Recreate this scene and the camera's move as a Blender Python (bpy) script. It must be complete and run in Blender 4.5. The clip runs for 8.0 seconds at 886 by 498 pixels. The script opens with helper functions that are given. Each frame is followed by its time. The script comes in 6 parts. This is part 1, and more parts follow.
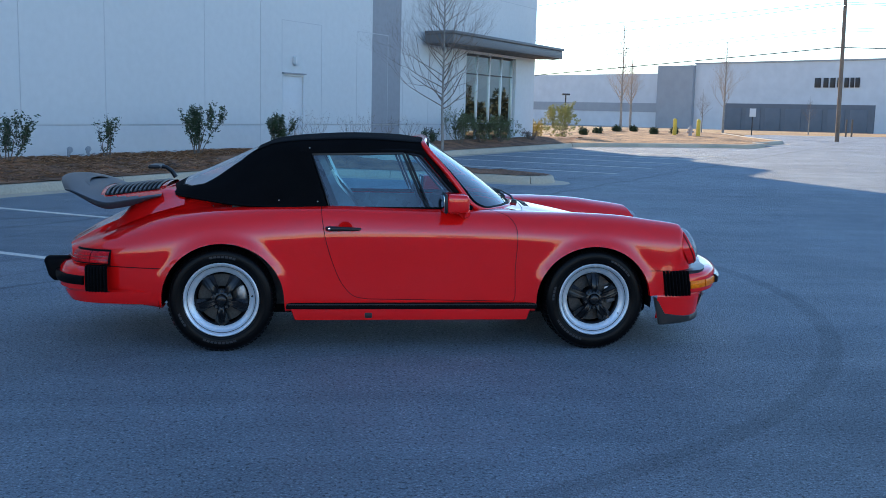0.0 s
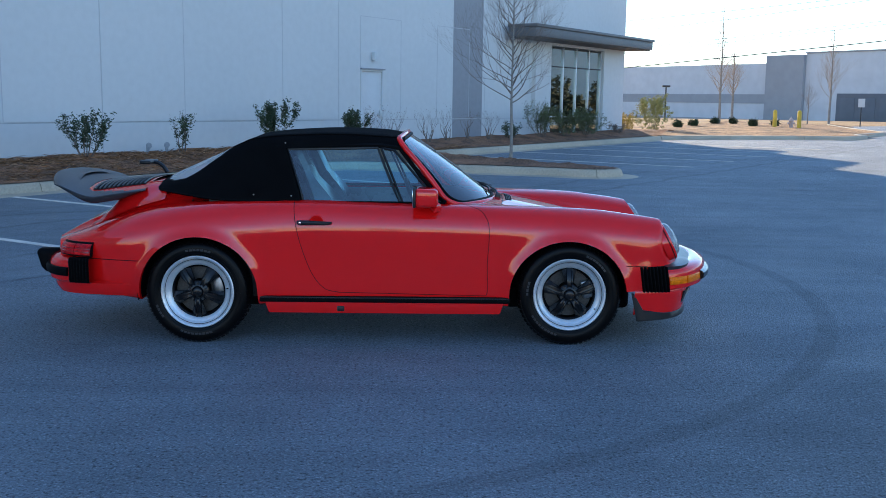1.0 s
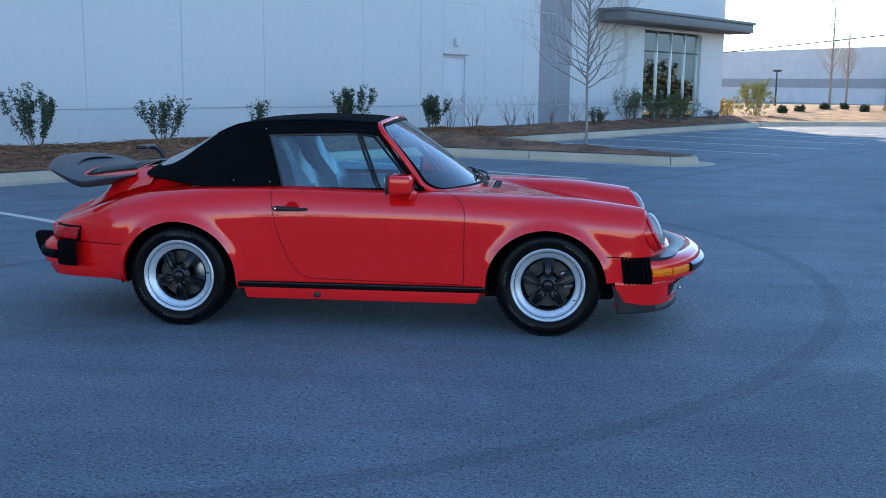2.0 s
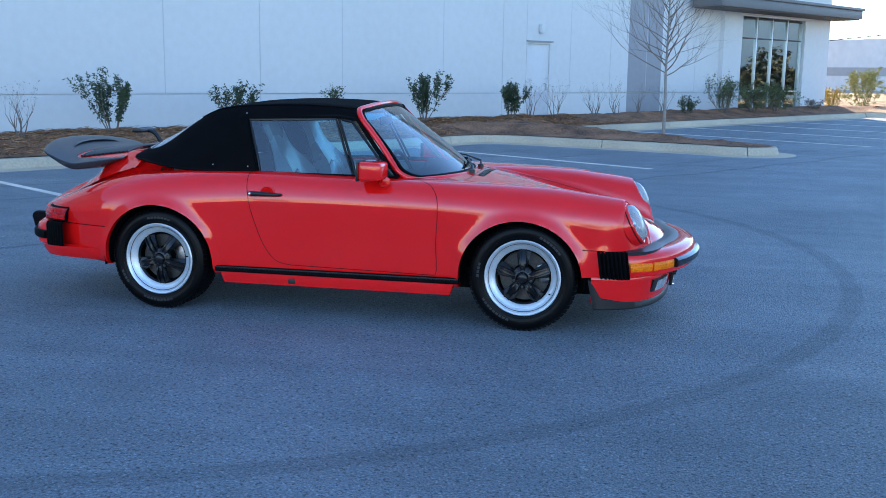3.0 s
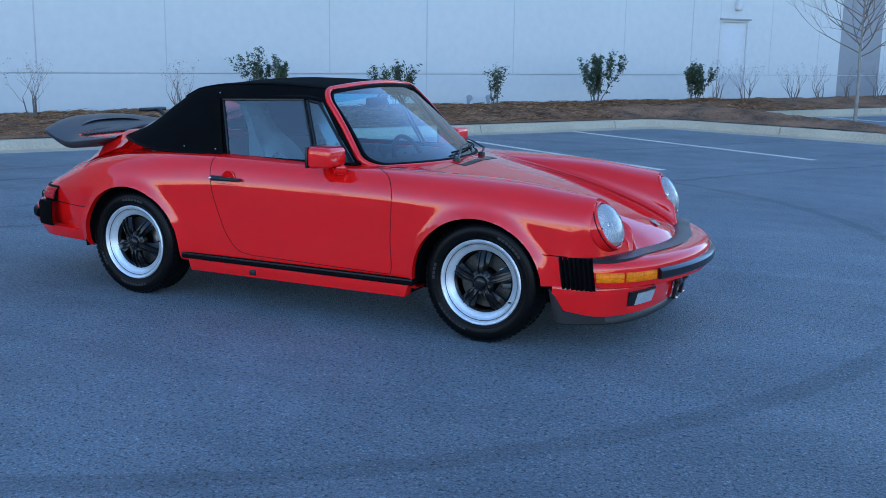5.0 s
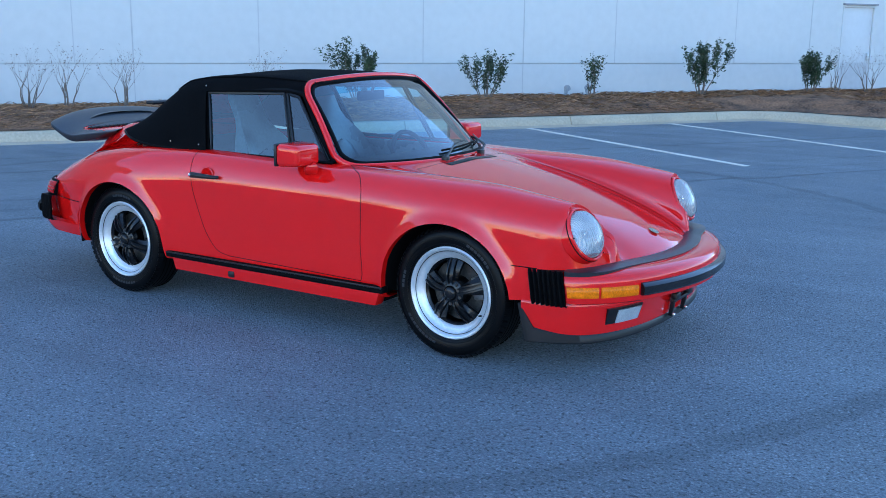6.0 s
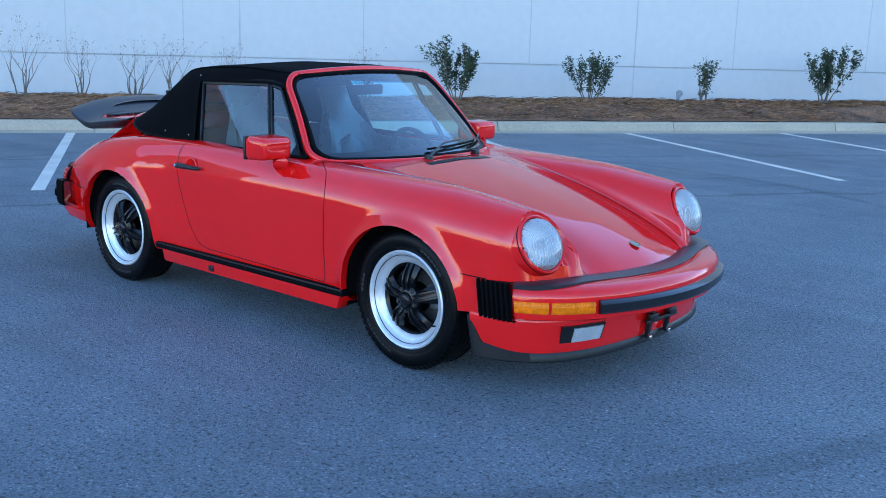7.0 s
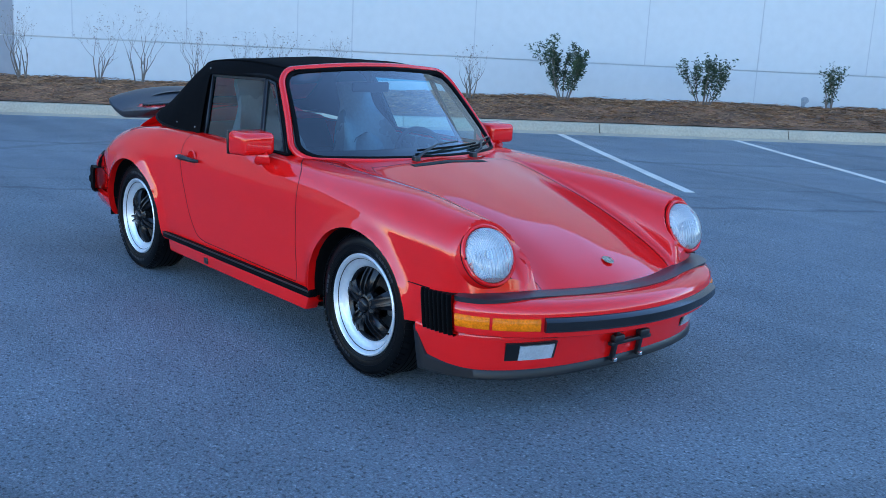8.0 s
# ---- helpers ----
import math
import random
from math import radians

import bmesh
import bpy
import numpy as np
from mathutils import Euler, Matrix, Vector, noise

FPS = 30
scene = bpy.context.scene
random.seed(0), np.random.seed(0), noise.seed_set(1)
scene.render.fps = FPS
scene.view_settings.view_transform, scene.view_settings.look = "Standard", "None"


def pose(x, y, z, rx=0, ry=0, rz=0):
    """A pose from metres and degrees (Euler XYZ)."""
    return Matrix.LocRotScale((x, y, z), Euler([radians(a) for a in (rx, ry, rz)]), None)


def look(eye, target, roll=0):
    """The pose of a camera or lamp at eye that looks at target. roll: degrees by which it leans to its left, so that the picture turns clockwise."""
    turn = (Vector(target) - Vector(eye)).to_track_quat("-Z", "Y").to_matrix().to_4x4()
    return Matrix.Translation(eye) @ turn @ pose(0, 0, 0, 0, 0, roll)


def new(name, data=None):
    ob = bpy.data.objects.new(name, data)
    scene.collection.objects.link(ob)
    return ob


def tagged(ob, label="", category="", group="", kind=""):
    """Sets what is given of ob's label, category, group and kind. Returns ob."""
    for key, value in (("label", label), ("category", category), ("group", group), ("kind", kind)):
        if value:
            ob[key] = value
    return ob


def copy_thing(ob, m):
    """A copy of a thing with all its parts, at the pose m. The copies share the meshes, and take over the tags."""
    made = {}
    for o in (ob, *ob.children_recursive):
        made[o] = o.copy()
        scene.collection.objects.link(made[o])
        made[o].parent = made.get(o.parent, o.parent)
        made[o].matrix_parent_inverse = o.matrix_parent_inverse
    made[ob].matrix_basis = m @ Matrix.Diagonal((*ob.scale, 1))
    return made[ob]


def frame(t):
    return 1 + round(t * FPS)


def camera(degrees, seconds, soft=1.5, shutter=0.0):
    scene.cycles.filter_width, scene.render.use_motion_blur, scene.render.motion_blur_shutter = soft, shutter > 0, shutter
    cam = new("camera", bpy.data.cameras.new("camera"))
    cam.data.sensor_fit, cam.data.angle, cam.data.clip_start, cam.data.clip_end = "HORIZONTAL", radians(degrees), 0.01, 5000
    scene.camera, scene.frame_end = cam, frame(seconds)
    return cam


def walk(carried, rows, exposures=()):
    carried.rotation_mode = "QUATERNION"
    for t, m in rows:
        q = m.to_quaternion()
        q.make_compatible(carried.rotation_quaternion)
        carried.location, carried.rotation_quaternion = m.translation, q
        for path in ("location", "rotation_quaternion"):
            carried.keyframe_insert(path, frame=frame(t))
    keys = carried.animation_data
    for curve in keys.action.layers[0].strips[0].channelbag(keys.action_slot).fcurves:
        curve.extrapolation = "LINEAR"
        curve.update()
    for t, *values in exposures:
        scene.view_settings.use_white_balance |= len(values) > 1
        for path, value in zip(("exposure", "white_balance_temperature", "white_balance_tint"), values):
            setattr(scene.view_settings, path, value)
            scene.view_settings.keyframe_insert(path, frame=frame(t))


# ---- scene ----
cam = camera(47.4, 8.0, soft=0.6)
PATH = [
    (0, (-0.499, -6.766, 1.491), (-0.275, -4.798, 1.208), 1.2),
    (0.5, (-0.097, -6.766, 1.506), (0.017, -4.79, 1.219), 0.9),
    (1, (0.322, -6.817, 1.506), (0.334, -4.839, 1.208), 0.6),
    (1.5, (0.721, -6.762, 1.492), (0.628, -4.788, 1.183), 0.4),
    (2, (1.129, -6.692, 1.51), (0.923, -4.729, 1.183), 0.4),
    (3.5, (2.24, -6.206, 1.497), (1.718, -4.311, 1.131), 0.8),
    (4, (2.555, -5.962, 1.506), (1.924, -4.102, 1.129), 0.9),
    (5.5, (3.373, -4.987, 1.484), (2.417, -3.277, 1.08), 0.4),
    (6, (3.614, -4.612, 1.502), (2.545, -2.973, 1.086), 0.3),
    (6.5, (3.886, -4.25, 1.484), (2.703, -2.692, 1.07), 0.7),
    (7, (4.096, -3.894, 1.467), (2.809, -2.421, 1.051), 1.4),
    (7.5, (4.296, -3.553, 1.488), (2.908, -2.177, 1.062), 2.0),
    (8, (4.522, -3.213, 1.497), (3.038, -1.943, 1.066), 2.6),
]
EXPOSE = [(0, 1.06, 5450, 10), (1, 1.05, 5450, 10), (2, 1.28, 5450, 10), (3.5, 1.76, 5450, 10), (4.2, 1.64, 5450, 10), (5.5, 1.58, 5450, 10), (6, 1.86, 5450, 10), (7, 1.88, 5450, 10), (8, 1.86, 5450, 10)]
walk(cam, [(t, look(eye, target, roll)) for t, eye, target, roll in PATH], EXPOSE)

# ---- world, sun, exposure ----
SUN_TO = Vector((-0.20, 0.98, 0.0)).normalized()
SUN_UP = radians(20.2)
world = bpy.data.worlds.new("sky")
scene.world = world
world.use_nodes = True
wn = world.node_tree
sky = wn.nodes.new("ShaderNodeTexSky")
sky.sky_type, sky.sun_disc = "NISHITA", False
sky.sun_elevation, sky.sun_rotation = SUN_UP, math.atan2(SUN_TO.x, SUN_TO.y)
sky.air_density, sky.dust_density, sky.ozone_density = 1.0, 0.0, 1.8
wn.links.new(sky.outputs["Color"], wn.nodes["Background"].inputs["Color"])
wn.nodes["Background"].inputs["Strength"].default_value = 0.15
sun_data = bpy.data.lights.new("sun", "SUN")
sun_data.energy, sun_data.angle, sun_data.color = 5.0, radians(0.5), (1.0, 0.76, 0.48)
sun_way = SUN_TO * math.cos(SUN_UP) + Vector((0, 0, math.sin(SUN_UP)))
new("sun", sun_data).matrix_world = look(sun_way * 200, (0, 0, 0))

# ---- materials ----
def links(nt, *pairs):
    for a, b in pairs:
        nt.links.new(a, b)


def surface(name, color, rough=0.5, var=0.12, scale=4.0, fine=60.0, bump=0.0, bscale=120.0, metal=0.0, coat=0.0,
            spec=0.5, tint=None, rvar=0.1, dist=0.004, object_vary=0.0, sheen=0.0, coat_ior=1.5):
    """A plain material with two scales of colour change, uneven gloss and a fine relief."""
    m = bpy.data.materials.new(name)
    m.use_nodes = True
    nt = m.node_tree
    b = nt.nodes["Principled BSDF"]
    b.inputs["Metallic"].default_value = metal
    b.inputs["Coat Weight"].default_value = coat
    b.inputs["Coat Roughness"].default_value = 0.02
    b.inputs["Coat IOR"].default_value = coat_ior
    b.inputs["Specular IOR Level"].default_value = spec
    b.inputs["Sheen Weight"].default_value = sheen
    tc = nt.nodes.new("ShaderNodeTexCoord")
    big, small = nt.nodes.new("ShaderNodeTexNoise"), nt.nodes.new("ShaderNodeTexNoise")
    big.inputs["Scale"].default_value, small.inputs["Scale"].default_value = scale, fine
    big.inputs["Detail"].default_value, small.inputs["Detail"].default_value = 4, 3
    mixed = nt.nodes.new("ShaderNodeMath")
    mixed.operation = "ADD"
    links(nt, (tc.outputs["Object"], big.inputs["Vector"]), (tc.outputs["Object"], small.inputs["Vector"]),
          (big.outputs["Fac"], mixed.inputs[0]), (small.outputs["Fac"], mixed.inputs[1]))
    ramp = nt.nodes.new("ShaderNodeMapRange")
    ramp.inputs["From Min"].default_value, ramp.inputs["From Max"].default_value = 0.7, 1.3
    links(nt, (mixed.outputs[0], ramp.inputs["Value"]))
    mix = nt.nodes.new("ShaderNodeMix")
    mix.data_type = "RGBA"
    dark = tint or tuple(c * (1 - 2 * var) for c in color)
    mix.inputs[6].default_value = (*dark, 1)
    mix.inputs[7].default_value = (*(min(1, c * (1 + var)) for c in color), 1)
    links(nt, (ramp.outputs["Result"], mix.inputs["Factor"]))
    out = mix.outputs[2]
    if object_vary:
        info, hsv = nt.nodes.new("ShaderNodeObjectInfo"), nt.nodes.new("ShaderNodeHueSaturation")
        r = nt.nodes.new("ShaderNodeMapRange")
        r.inputs["To Min"].default_value, r.inputs["To Max"].default_value = 1 - object_vary, 1 + object_vary
        links(nt, (info.outputs["Random"], r.inputs["Value"]), (r.outputs["Result"], hsv.inputs["Value"]), (out, hsv.inputs["Color"]))
        out = hsv.outputs["Color"]
    links(nt, (out, b.inputs["Base Color"]))
    rr = nt.nodes.new("ShaderNodeMapRange")
    rr.inputs["To Min"].default_value, rr.inputs["To Max"].default_value = max(0.02, rough - rvar * rough), min(1, rough + rvar * rough)
    links(nt, (big.outputs["Fac"], rr.inputs["Value"]), (rr.outputs["Result"], b.inputs["Roughness"]))
    if bump:
        n2, bp = nt.nodes.new("ShaderNodeTexNoise"), nt.nodes.new("ShaderNodeBump")
        n2.inputs["Scale"].default_value, n2.inputs["Detail"].default_value = bscale, 4
        bp.inputs["Strength"].default_value, bp.inputs["Distance"].default_value = bump, dist
        links(nt, (tc.outputs["Object"], n2.inputs["Vector"]), (n2.outputs["Fac"], bp.inputs["Height"]), (bp.outputs["Normal"], b.inputs["Normal"]))
    return m


def glass(name, color=(0.9, 0.95, 0.95), rough=0.0, ior=1.45, clear=0.85, haze=0.0, ribs=0.0):
    """A thin pane: mostly clear, with a gloss that grows towards grazing angles."""
    m = bpy.data.materials.new(name)
    m.use_nodes = True
    nt = m.node_tree
    nt.nodes.remove(nt.nodes["Principled BSDF"])
    t, g, f, x = (nt.nodes.new(k) for k in ("ShaderNodeBsdfTransparent", "ShaderNodeBsdfGlossy", "ShaderNodeFresnel", "ShaderNodeMixShader"))
    t.inputs["Color"].default_value = (*(c * clear for c in color), 1)
    g.inputs["Roughness"].default_value = rough
    f.inputs["IOR"].default_value = ior
    through_it = t.outputs[0]
    if haze:
        d, y = nt.nodes.new("ShaderNodeBsdfDiffuse"), nt.nodes.new("ShaderNodeMixShader")
        d.inputs["Color"].default_value = (0.92, 0.93, 0.94, 1)
        y.inputs[0].default_value = haze
        if ribs:
            tc, w, r = nt.nodes.new("ShaderNodeTexCoord"), nt.nodes.new("ShaderNodeTexWave"), nt.nodes.new("ShaderNodeMapRange")
            w.bands_direction = "Y"
            w.inputs["Scale"].default_value, w.inputs["Distortion"].default_value = ribs, 0.4
            r.inputs["To Min"].default_value, r.inputs["To Max"].default_value = haze * 0.82, min(1, haze * 1.16)
            links(nt, (tc.outputs["Object"], w.inputs["Vector"]), (w.outputs["Fac"], r.inputs["Value"]), (r.outputs["Result"], y.inputs[0]))
        links(nt, (t.outputs[0], y.inputs[1]), (d.outputs[0], y.inputs[2]))
        through_it = y.outputs[0]
    links(nt, (f.outputs[0], x.inputs[0]), (through_it, x.inputs[1]), (g.outputs[0], x.inputs[2]), (x.outputs[0], nt.nodes["Material Output"].inputs["Surface"]))
    return m


def asphalt(name):
    """Worn bituminous paving: pale aggregate in dark binder, broad stains, and one dark ring left by turning tyres."""
    m = bpy.data.materials.new(name)
    m.use_nodes = True
    nt = m.node_tree
    b = nt.nodes["Principled BSDF"]
    tc = nt.nodes.new("ShaderNodeTexCoord")
    P = tc.outputs["Object"]

    def noise_at(scale, detail=4, rough=0.5):
        n = nt.nodes.new("ShaderNodeTexNoise")
        n.inputs["Scale"].default_value, n.inputs["Detail"].default_value, n.inputs["Roughness"].default_value = scale, detail, rough
        links(nt, (P, n.inputs["Vector"]))
        return n.outputs["Fac"]

    def ranged(v, a, b_, lo, hi):
        r = nt.nodes.new("ShaderNodeMapRange")
        for k, x in zip(("From Min", "From Max", "To Min", "To Max"), (a, b_, lo, hi)):
            r.inputs[k].default_value = x
        links(nt, (v, r.inputs["Value"]))
        return r.outputs["Result"]

    def maths(op, a, c):
        n = nt.nodes.new("ShaderNodeMath")
        n.operation = op
        for k, v in enumerate((a, c)):
            if isinstance(v, (int, float)):
                n.inputs[k].default_value = v
            else:
                links(nt, (v, n.inputs[k]))
        return n.outputs[0]

    stones = nt.nodes.new("ShaderNodeTexVoronoi")
    stones.inputs["Scale"].default_value = 120
    links(nt, (P, stones.inputs["Vector"]))
    speck = ranged(stones.outputs["Color"], 0.72, 1.0, 0.0, 1.0)
    pits = ranged(noise_at(50, 3, 0.55), 0.55, 0.66, 1.0, 0.36)
    fleck = ranged(stones.outputs["Color"], 0.04, 0.12, 0.45, 1.0)
    grain = ranged(noise_at(85, 5, 0.7), 0.32, 0.70, 0.50, 1.50)
    broad = ranged(noise_at(0.35, 5, 0.6), 0.3, 0.7, 0.82, 1.16)
    mid = ranged(noise_at(2.6, 5, 0.6), 0.3, 0.7, 0.93, 1.06)
    turn = nt.nodes.new("ShaderNodeMapping")
    turn.inputs["Rotation"].default_value, turn.inputs["Scale"].default_value = (0, 0, radians(-55)), (0.18, 3.2, 1)
    streak = nt.nodes.new("ShaderNodeTexNoise")
    streak.inputs["Scale"].default_value, streak.inputs["Detail"].default_value = 1.0, 4
    links(nt, (P, turn.inputs["Vector"]), (turn.outputs["Vector"], streak.inputs["Vector"]))
    lanes = ranged(streak.outputs["Fac"], 0.3, 0.7, 0.90, 1.09)
    k = maths("MULTIPLY", maths("MULTIPLY", maths("MULTIPLY", grain, broad), mid), lanes)
    k = maths("MULTIPLY", maths("MULTIPLY", k, pits), fleck)
    centre, radius = RING
    sub = nt.nodes.new("ShaderNodeVectorMath")
    sub.operation = "DISTANCE"
    flat = nt.nodes.new("ShaderNodeVectorMath")
    flat.operation = "MULTIPLY"
    flat.inputs[1].default_value = (1, 1, 0)
    sub.inputs[1].default_value = (*centre, 0)
    links(nt, (P, flat.inputs[0]), (flat.outputs[0], sub.inputs[0]))
    off = maths("ABSOLUTE", maths("SUBTRACT", sub.outputs["Value"], radius), 0.0)
    ring = ranged(maths("ADD", off, maths("MULTIPLY", noise_at(5, 4), 0.06)), 0.085, 0.115, 1.0, 0.0)
    k = maths("MULTIPLY", k, ranged(ring, 0, 1, 1.0, 0.80))
    # darkened patch beyond the tyre mark: weaker sky sheen put into the colour
    far_off = nt.nodes.new("ShaderNodeVectorMath")
    far_off.operation = "DISTANCE"
    far_off.inputs[1].default_value = (*DIM_PATCH[0], 0)
    links(nt, (flat.outputs[0], far_off.inputs[0]))
    patch = ranged(maths("ADD", far_off.outputs["Value"], maths("MULTIPLY", maths("SUBTRACT", noise_at(0.8, 5, 0.65), 0.5), 2.2)), DIM_PATCH[1] - .9, DIM_PATCH[1] + .8, 0.75, 1.0)
    k = maths("MULTIPLY", k, patch)
    # wavy dark seams between the paved lanes, along the warehouse
    across = nt.nodes.new("ShaderNodeVectorMath")
    across.operation = "DOT_PRODUCT"
    across.inputs[1].default_value = (-math.sin(radians(55)), math.cos(radians(55)), 0)
    links(nt, (P, across.inputs[0]))
    v_at = maths("ADD", across.outputs["Value"], maths("MULTIPLY", maths("SUBTRACT", noise_at(0.9, 5, 0.6), 0.5), 0.55))
    for seam, depth in SEAMS:
        gap = maths("ADD", maths("ABSOLUTE", maths("SUBTRACT", v_at, seam), 0.0), maths("MULTIPLY", noise_at(3.1, 4), 0.10))
        k = maths("MULTIPLY", k, ranged(gap, 0.05, 0.12, depth, 1.0))
    mix = nt.nodes.new("ShaderNodeMix")
    mix.data_type = "RGBA"
    mix.inputs[6].default_value, mix.inputs[7].default_value = (0.205, 0.238, 0.268, 1), (0.42, 0.46, 0.50, 1)
    links(nt, (speck, mix.inputs["Factor"]))
    hsv = nt.nodes.new("ShaderNodeHueSaturation")
    links(nt, (mix.outputs[2], hsv.inputs["Color"]), (k, hsv.inputs["Value"]), (hsv.outputs["Color"], b.inputs["Base Color"]))
    links(nt, (ranged(noise_at(1.1), 0.3, 0.7, 0.58, 0.80), b.inputs["Roughness"]))
    bp = nt.nodes.new("ShaderNodeBump")
    bp.inputs["Strength"].default_value, bp.inputs["Distance"].default_value = 1.0, 0.013
    links(nt, (maths("ADD", stones.outputs["Distance"], noise_at(38, 5, 0.65)), bp.inputs["Height"]), (bp.outputs["Normal"], b.inputs["Normal"]))
    return m


SEAMS = ((3.22, .62), (3.75, .84), (4.35, .80), (5.65, .86), (6.33, .68), (7.7, .86))
RING = ((-1.88, 1.55), 5.14)
DIM_PATCH = ((3.1, -2.7), 2.05)
ASPHALT = asphalt("asphalt")
LINE_PAINT = surface("line_paint", (0.68, 0.64, 0.56), 0.8, 0.10, 3, 45, 0.4, 90)
CONCRETE = surface("concrete", (0.49, 0.41, 0.295), 0.85, 0.10, 1.2, 30, 0.3, 70, object_vary=0.06)
MULCH = surface("pine_straw", (0.30, 0.15, 0.075), 0.95, 0.42, 2.2, 28, 1.0, 40, dist=0.05)
STRAW = surface("straw_needles", (0.36, 0.19, 0.09), 0.8, 0.2, 3, 40)
island = STRAW.node_tree.nodes.new("ShaderNodeNewGeometry")
shift = STRAW.node_tree.nodes.new("ShaderNodeHueSaturation")
spread_ = STRAW.node_tree.nodes.new("ShaderNodeMapRange")
spread_.inputs["To Min"].default_value, spread_.inputs["To Max"].default_value = 0.25, 1.5
straw_base = STRAW.node_tree.nodes["Principled BSDF"].inputs["Base Color"]
straw_mix = straw_base.links[0].from_socket
links(STRAW.node_tree, (island.outputs["Random Per Island"], spread_.inputs["Value"]), (spread_.outputs["Result"], shift.inputs["Value"]), (straw_mix, shift.inputs["Color"]), (shift.outputs["Color"], straw_base))
DRY_GRASS = surface("dry_grass", (0.42, 0.27, 0.12), 0.95, 0.25, 0.15, 3, 1.0, 14, dist=0.08)
WALL_WHITE = surface("wall_white_paint", (0.62, 0.62, 0.61), 0.75, 0.025, 0.25, 6, 0.15, 30)
WALL_GREY = surface("wall_grey_paint", (0.30, 0.30, 0.315), 0.75, 0.04, 0.3, 6, 0.15, 30)
REVEAL = surface("wall_reveal", (0.52, 0.52, 0.53), 0.8, 0.06, 0.5, 8)
FAR_WHITE = surface("far_wall_white", (0.60, 0.61, 0.63), 0.8, 0.05, 0.05, 1)
CREAM_WALL = surface("cream_wall_paint", (0.86, 0.78, 0.62), 0.8, 0.05, 0.05, 1)
FAR_GREY = surface("far_wall_grey", (0.33, 0.34, 0.36), 0.8, 0.05, 0.05, 1)
FAR_DARK = surface("far_wall_dark", (0.15, 0.16, 0.18), 0.8, 0.06, 0.05, 1)
CANOPY = surface("canopy_metal", (0.15, 0.15, 0.155), 0.5, 0.06, 1, 20, metal=0.3)
SOFFIT = surface("soffit", (0.10, 0.085, 0.075), 0.7, 0.1, 1, 12)
ALU = surface("aluminium_frame", (0.62, 0.63, 0.64), 0.4, 0.04, 2, 20, metal=0.6)
DARK_FRAME = surface("dark_frame", (0.03, 0.03, 0.032), 0.4, 0.05, 2, 20)
DARK_GLASS = surface("entrance_glass", (0.41, 0.46, 0.42), 0.02, 0.02, 1, 8, metal=1.0, rvar=0.0)
BARK = surface("bark_grey", (0.30, 0.27, 0.235), 0.9, 0.2, 6, 60, 0.5, 80)
TWIG = surface("twig_brown", (0.20, 0.155, 0.125), 0.9, 0.2, 6, 60)
LEAF = surface("leaf_evergreen", (0.055, 0.080, 0.036), 0.5, 0.35, 3, 25, tint=(0.012, 0.024, 0.012), spec=0.25)
PALE_TWIG = surface("twig_pale", (0.44, 0.34, 0.25), 0.9, 0.15, 6, 60)
RED_MULCH = surface("red_mulch", (0.40, 0.23, 0.10), 0.95, 0.48, 1.2, 12, 1.0, 14, dist=0.08)
LEAF_OLIVE = surface("leaf_olive", (0.34, 0.33, 0.10), 0.5, 0.3, 3, 25)
LEAF_MID = surface("leaf_mid_green", (0.115, 0.135, 0.055), 0.5, 0.35, 3, 25, spec=0.25)
LEAF_GOLD = surface("leaf_gold", (0.42, 0.30, 0.03), 0.5, 0.2, 3, 25)
PINE_WOODS = surface("pine_woods", (0.075, 0.068, 0.036), 0.9, 0.35, 0.12, 1.5)
LEAF_WOODS = surface("woods", (0.62, 0.40, 0.20), 0.9, 0.38, 0.12, 1.5, 0.6, 1.5, dist=0.3)
YELLOW = surface("bollard_yellow", (0.60, 0.42, 0.03), 0.5, 0.1, 3, 30)
POLE_WOOD = surface("pole_wood", (0.20, 0.145, 0.105), 0.9, 0.15, 2, 30, 0.3, 40)
CABLE = surface("cable_black", (0.03, 0.03, 0.032), 0.6, 0.1, 2, 20)
LETTER = surface("letter_black", (0.02, 0.02, 0.022), 0.5, 0.1, 2, 20)
PINK_PAINT = surface("hydrant_paint", (0.42, 0.36, 0.36), 0.6, 0.1, 3, 30)
# milky plastic; part of the white haze stands for mirrored sky
CLEAR_PLASTIC = glass("clear_plastic", (0.85, 0.9, 0.95), 0.06, 1.9, haze=0.36)
PLATE_GREY = surface("plate_grey", (0.34, 0.36, 0.39), 0.6, 0.15, 20, 90)
DOOR_PAINT = surface("door_white_paint", (0.62, 0.62, 0.62), 0.6, 0.02, 1, 10)

# ---- building helpers ----
def part(name, bm, material, parent=None, label="", smooth=True):
    """Links a bmesh as one mesh object, under a thing or a part where one is given."""
    me = bpy.data.meshes.new(name)
    bm.to_mesh(me)
    bm.free()
    me.materials.append(material)
    if smooth:
        for p in me.polygons:
            p.use_smooth = True
        me.set_sharp_from_angle(angle=radians(38))
    ob = new(name, me)
    if parent is not None:
        ob.parent = parent
    if label:
        ob["label"] = label
    return ob


def empty(name, m=None, **tags):
    ob = new(name)
    if m is not None:
        ob.matrix_world = m
    return tagged(ob, **tags)


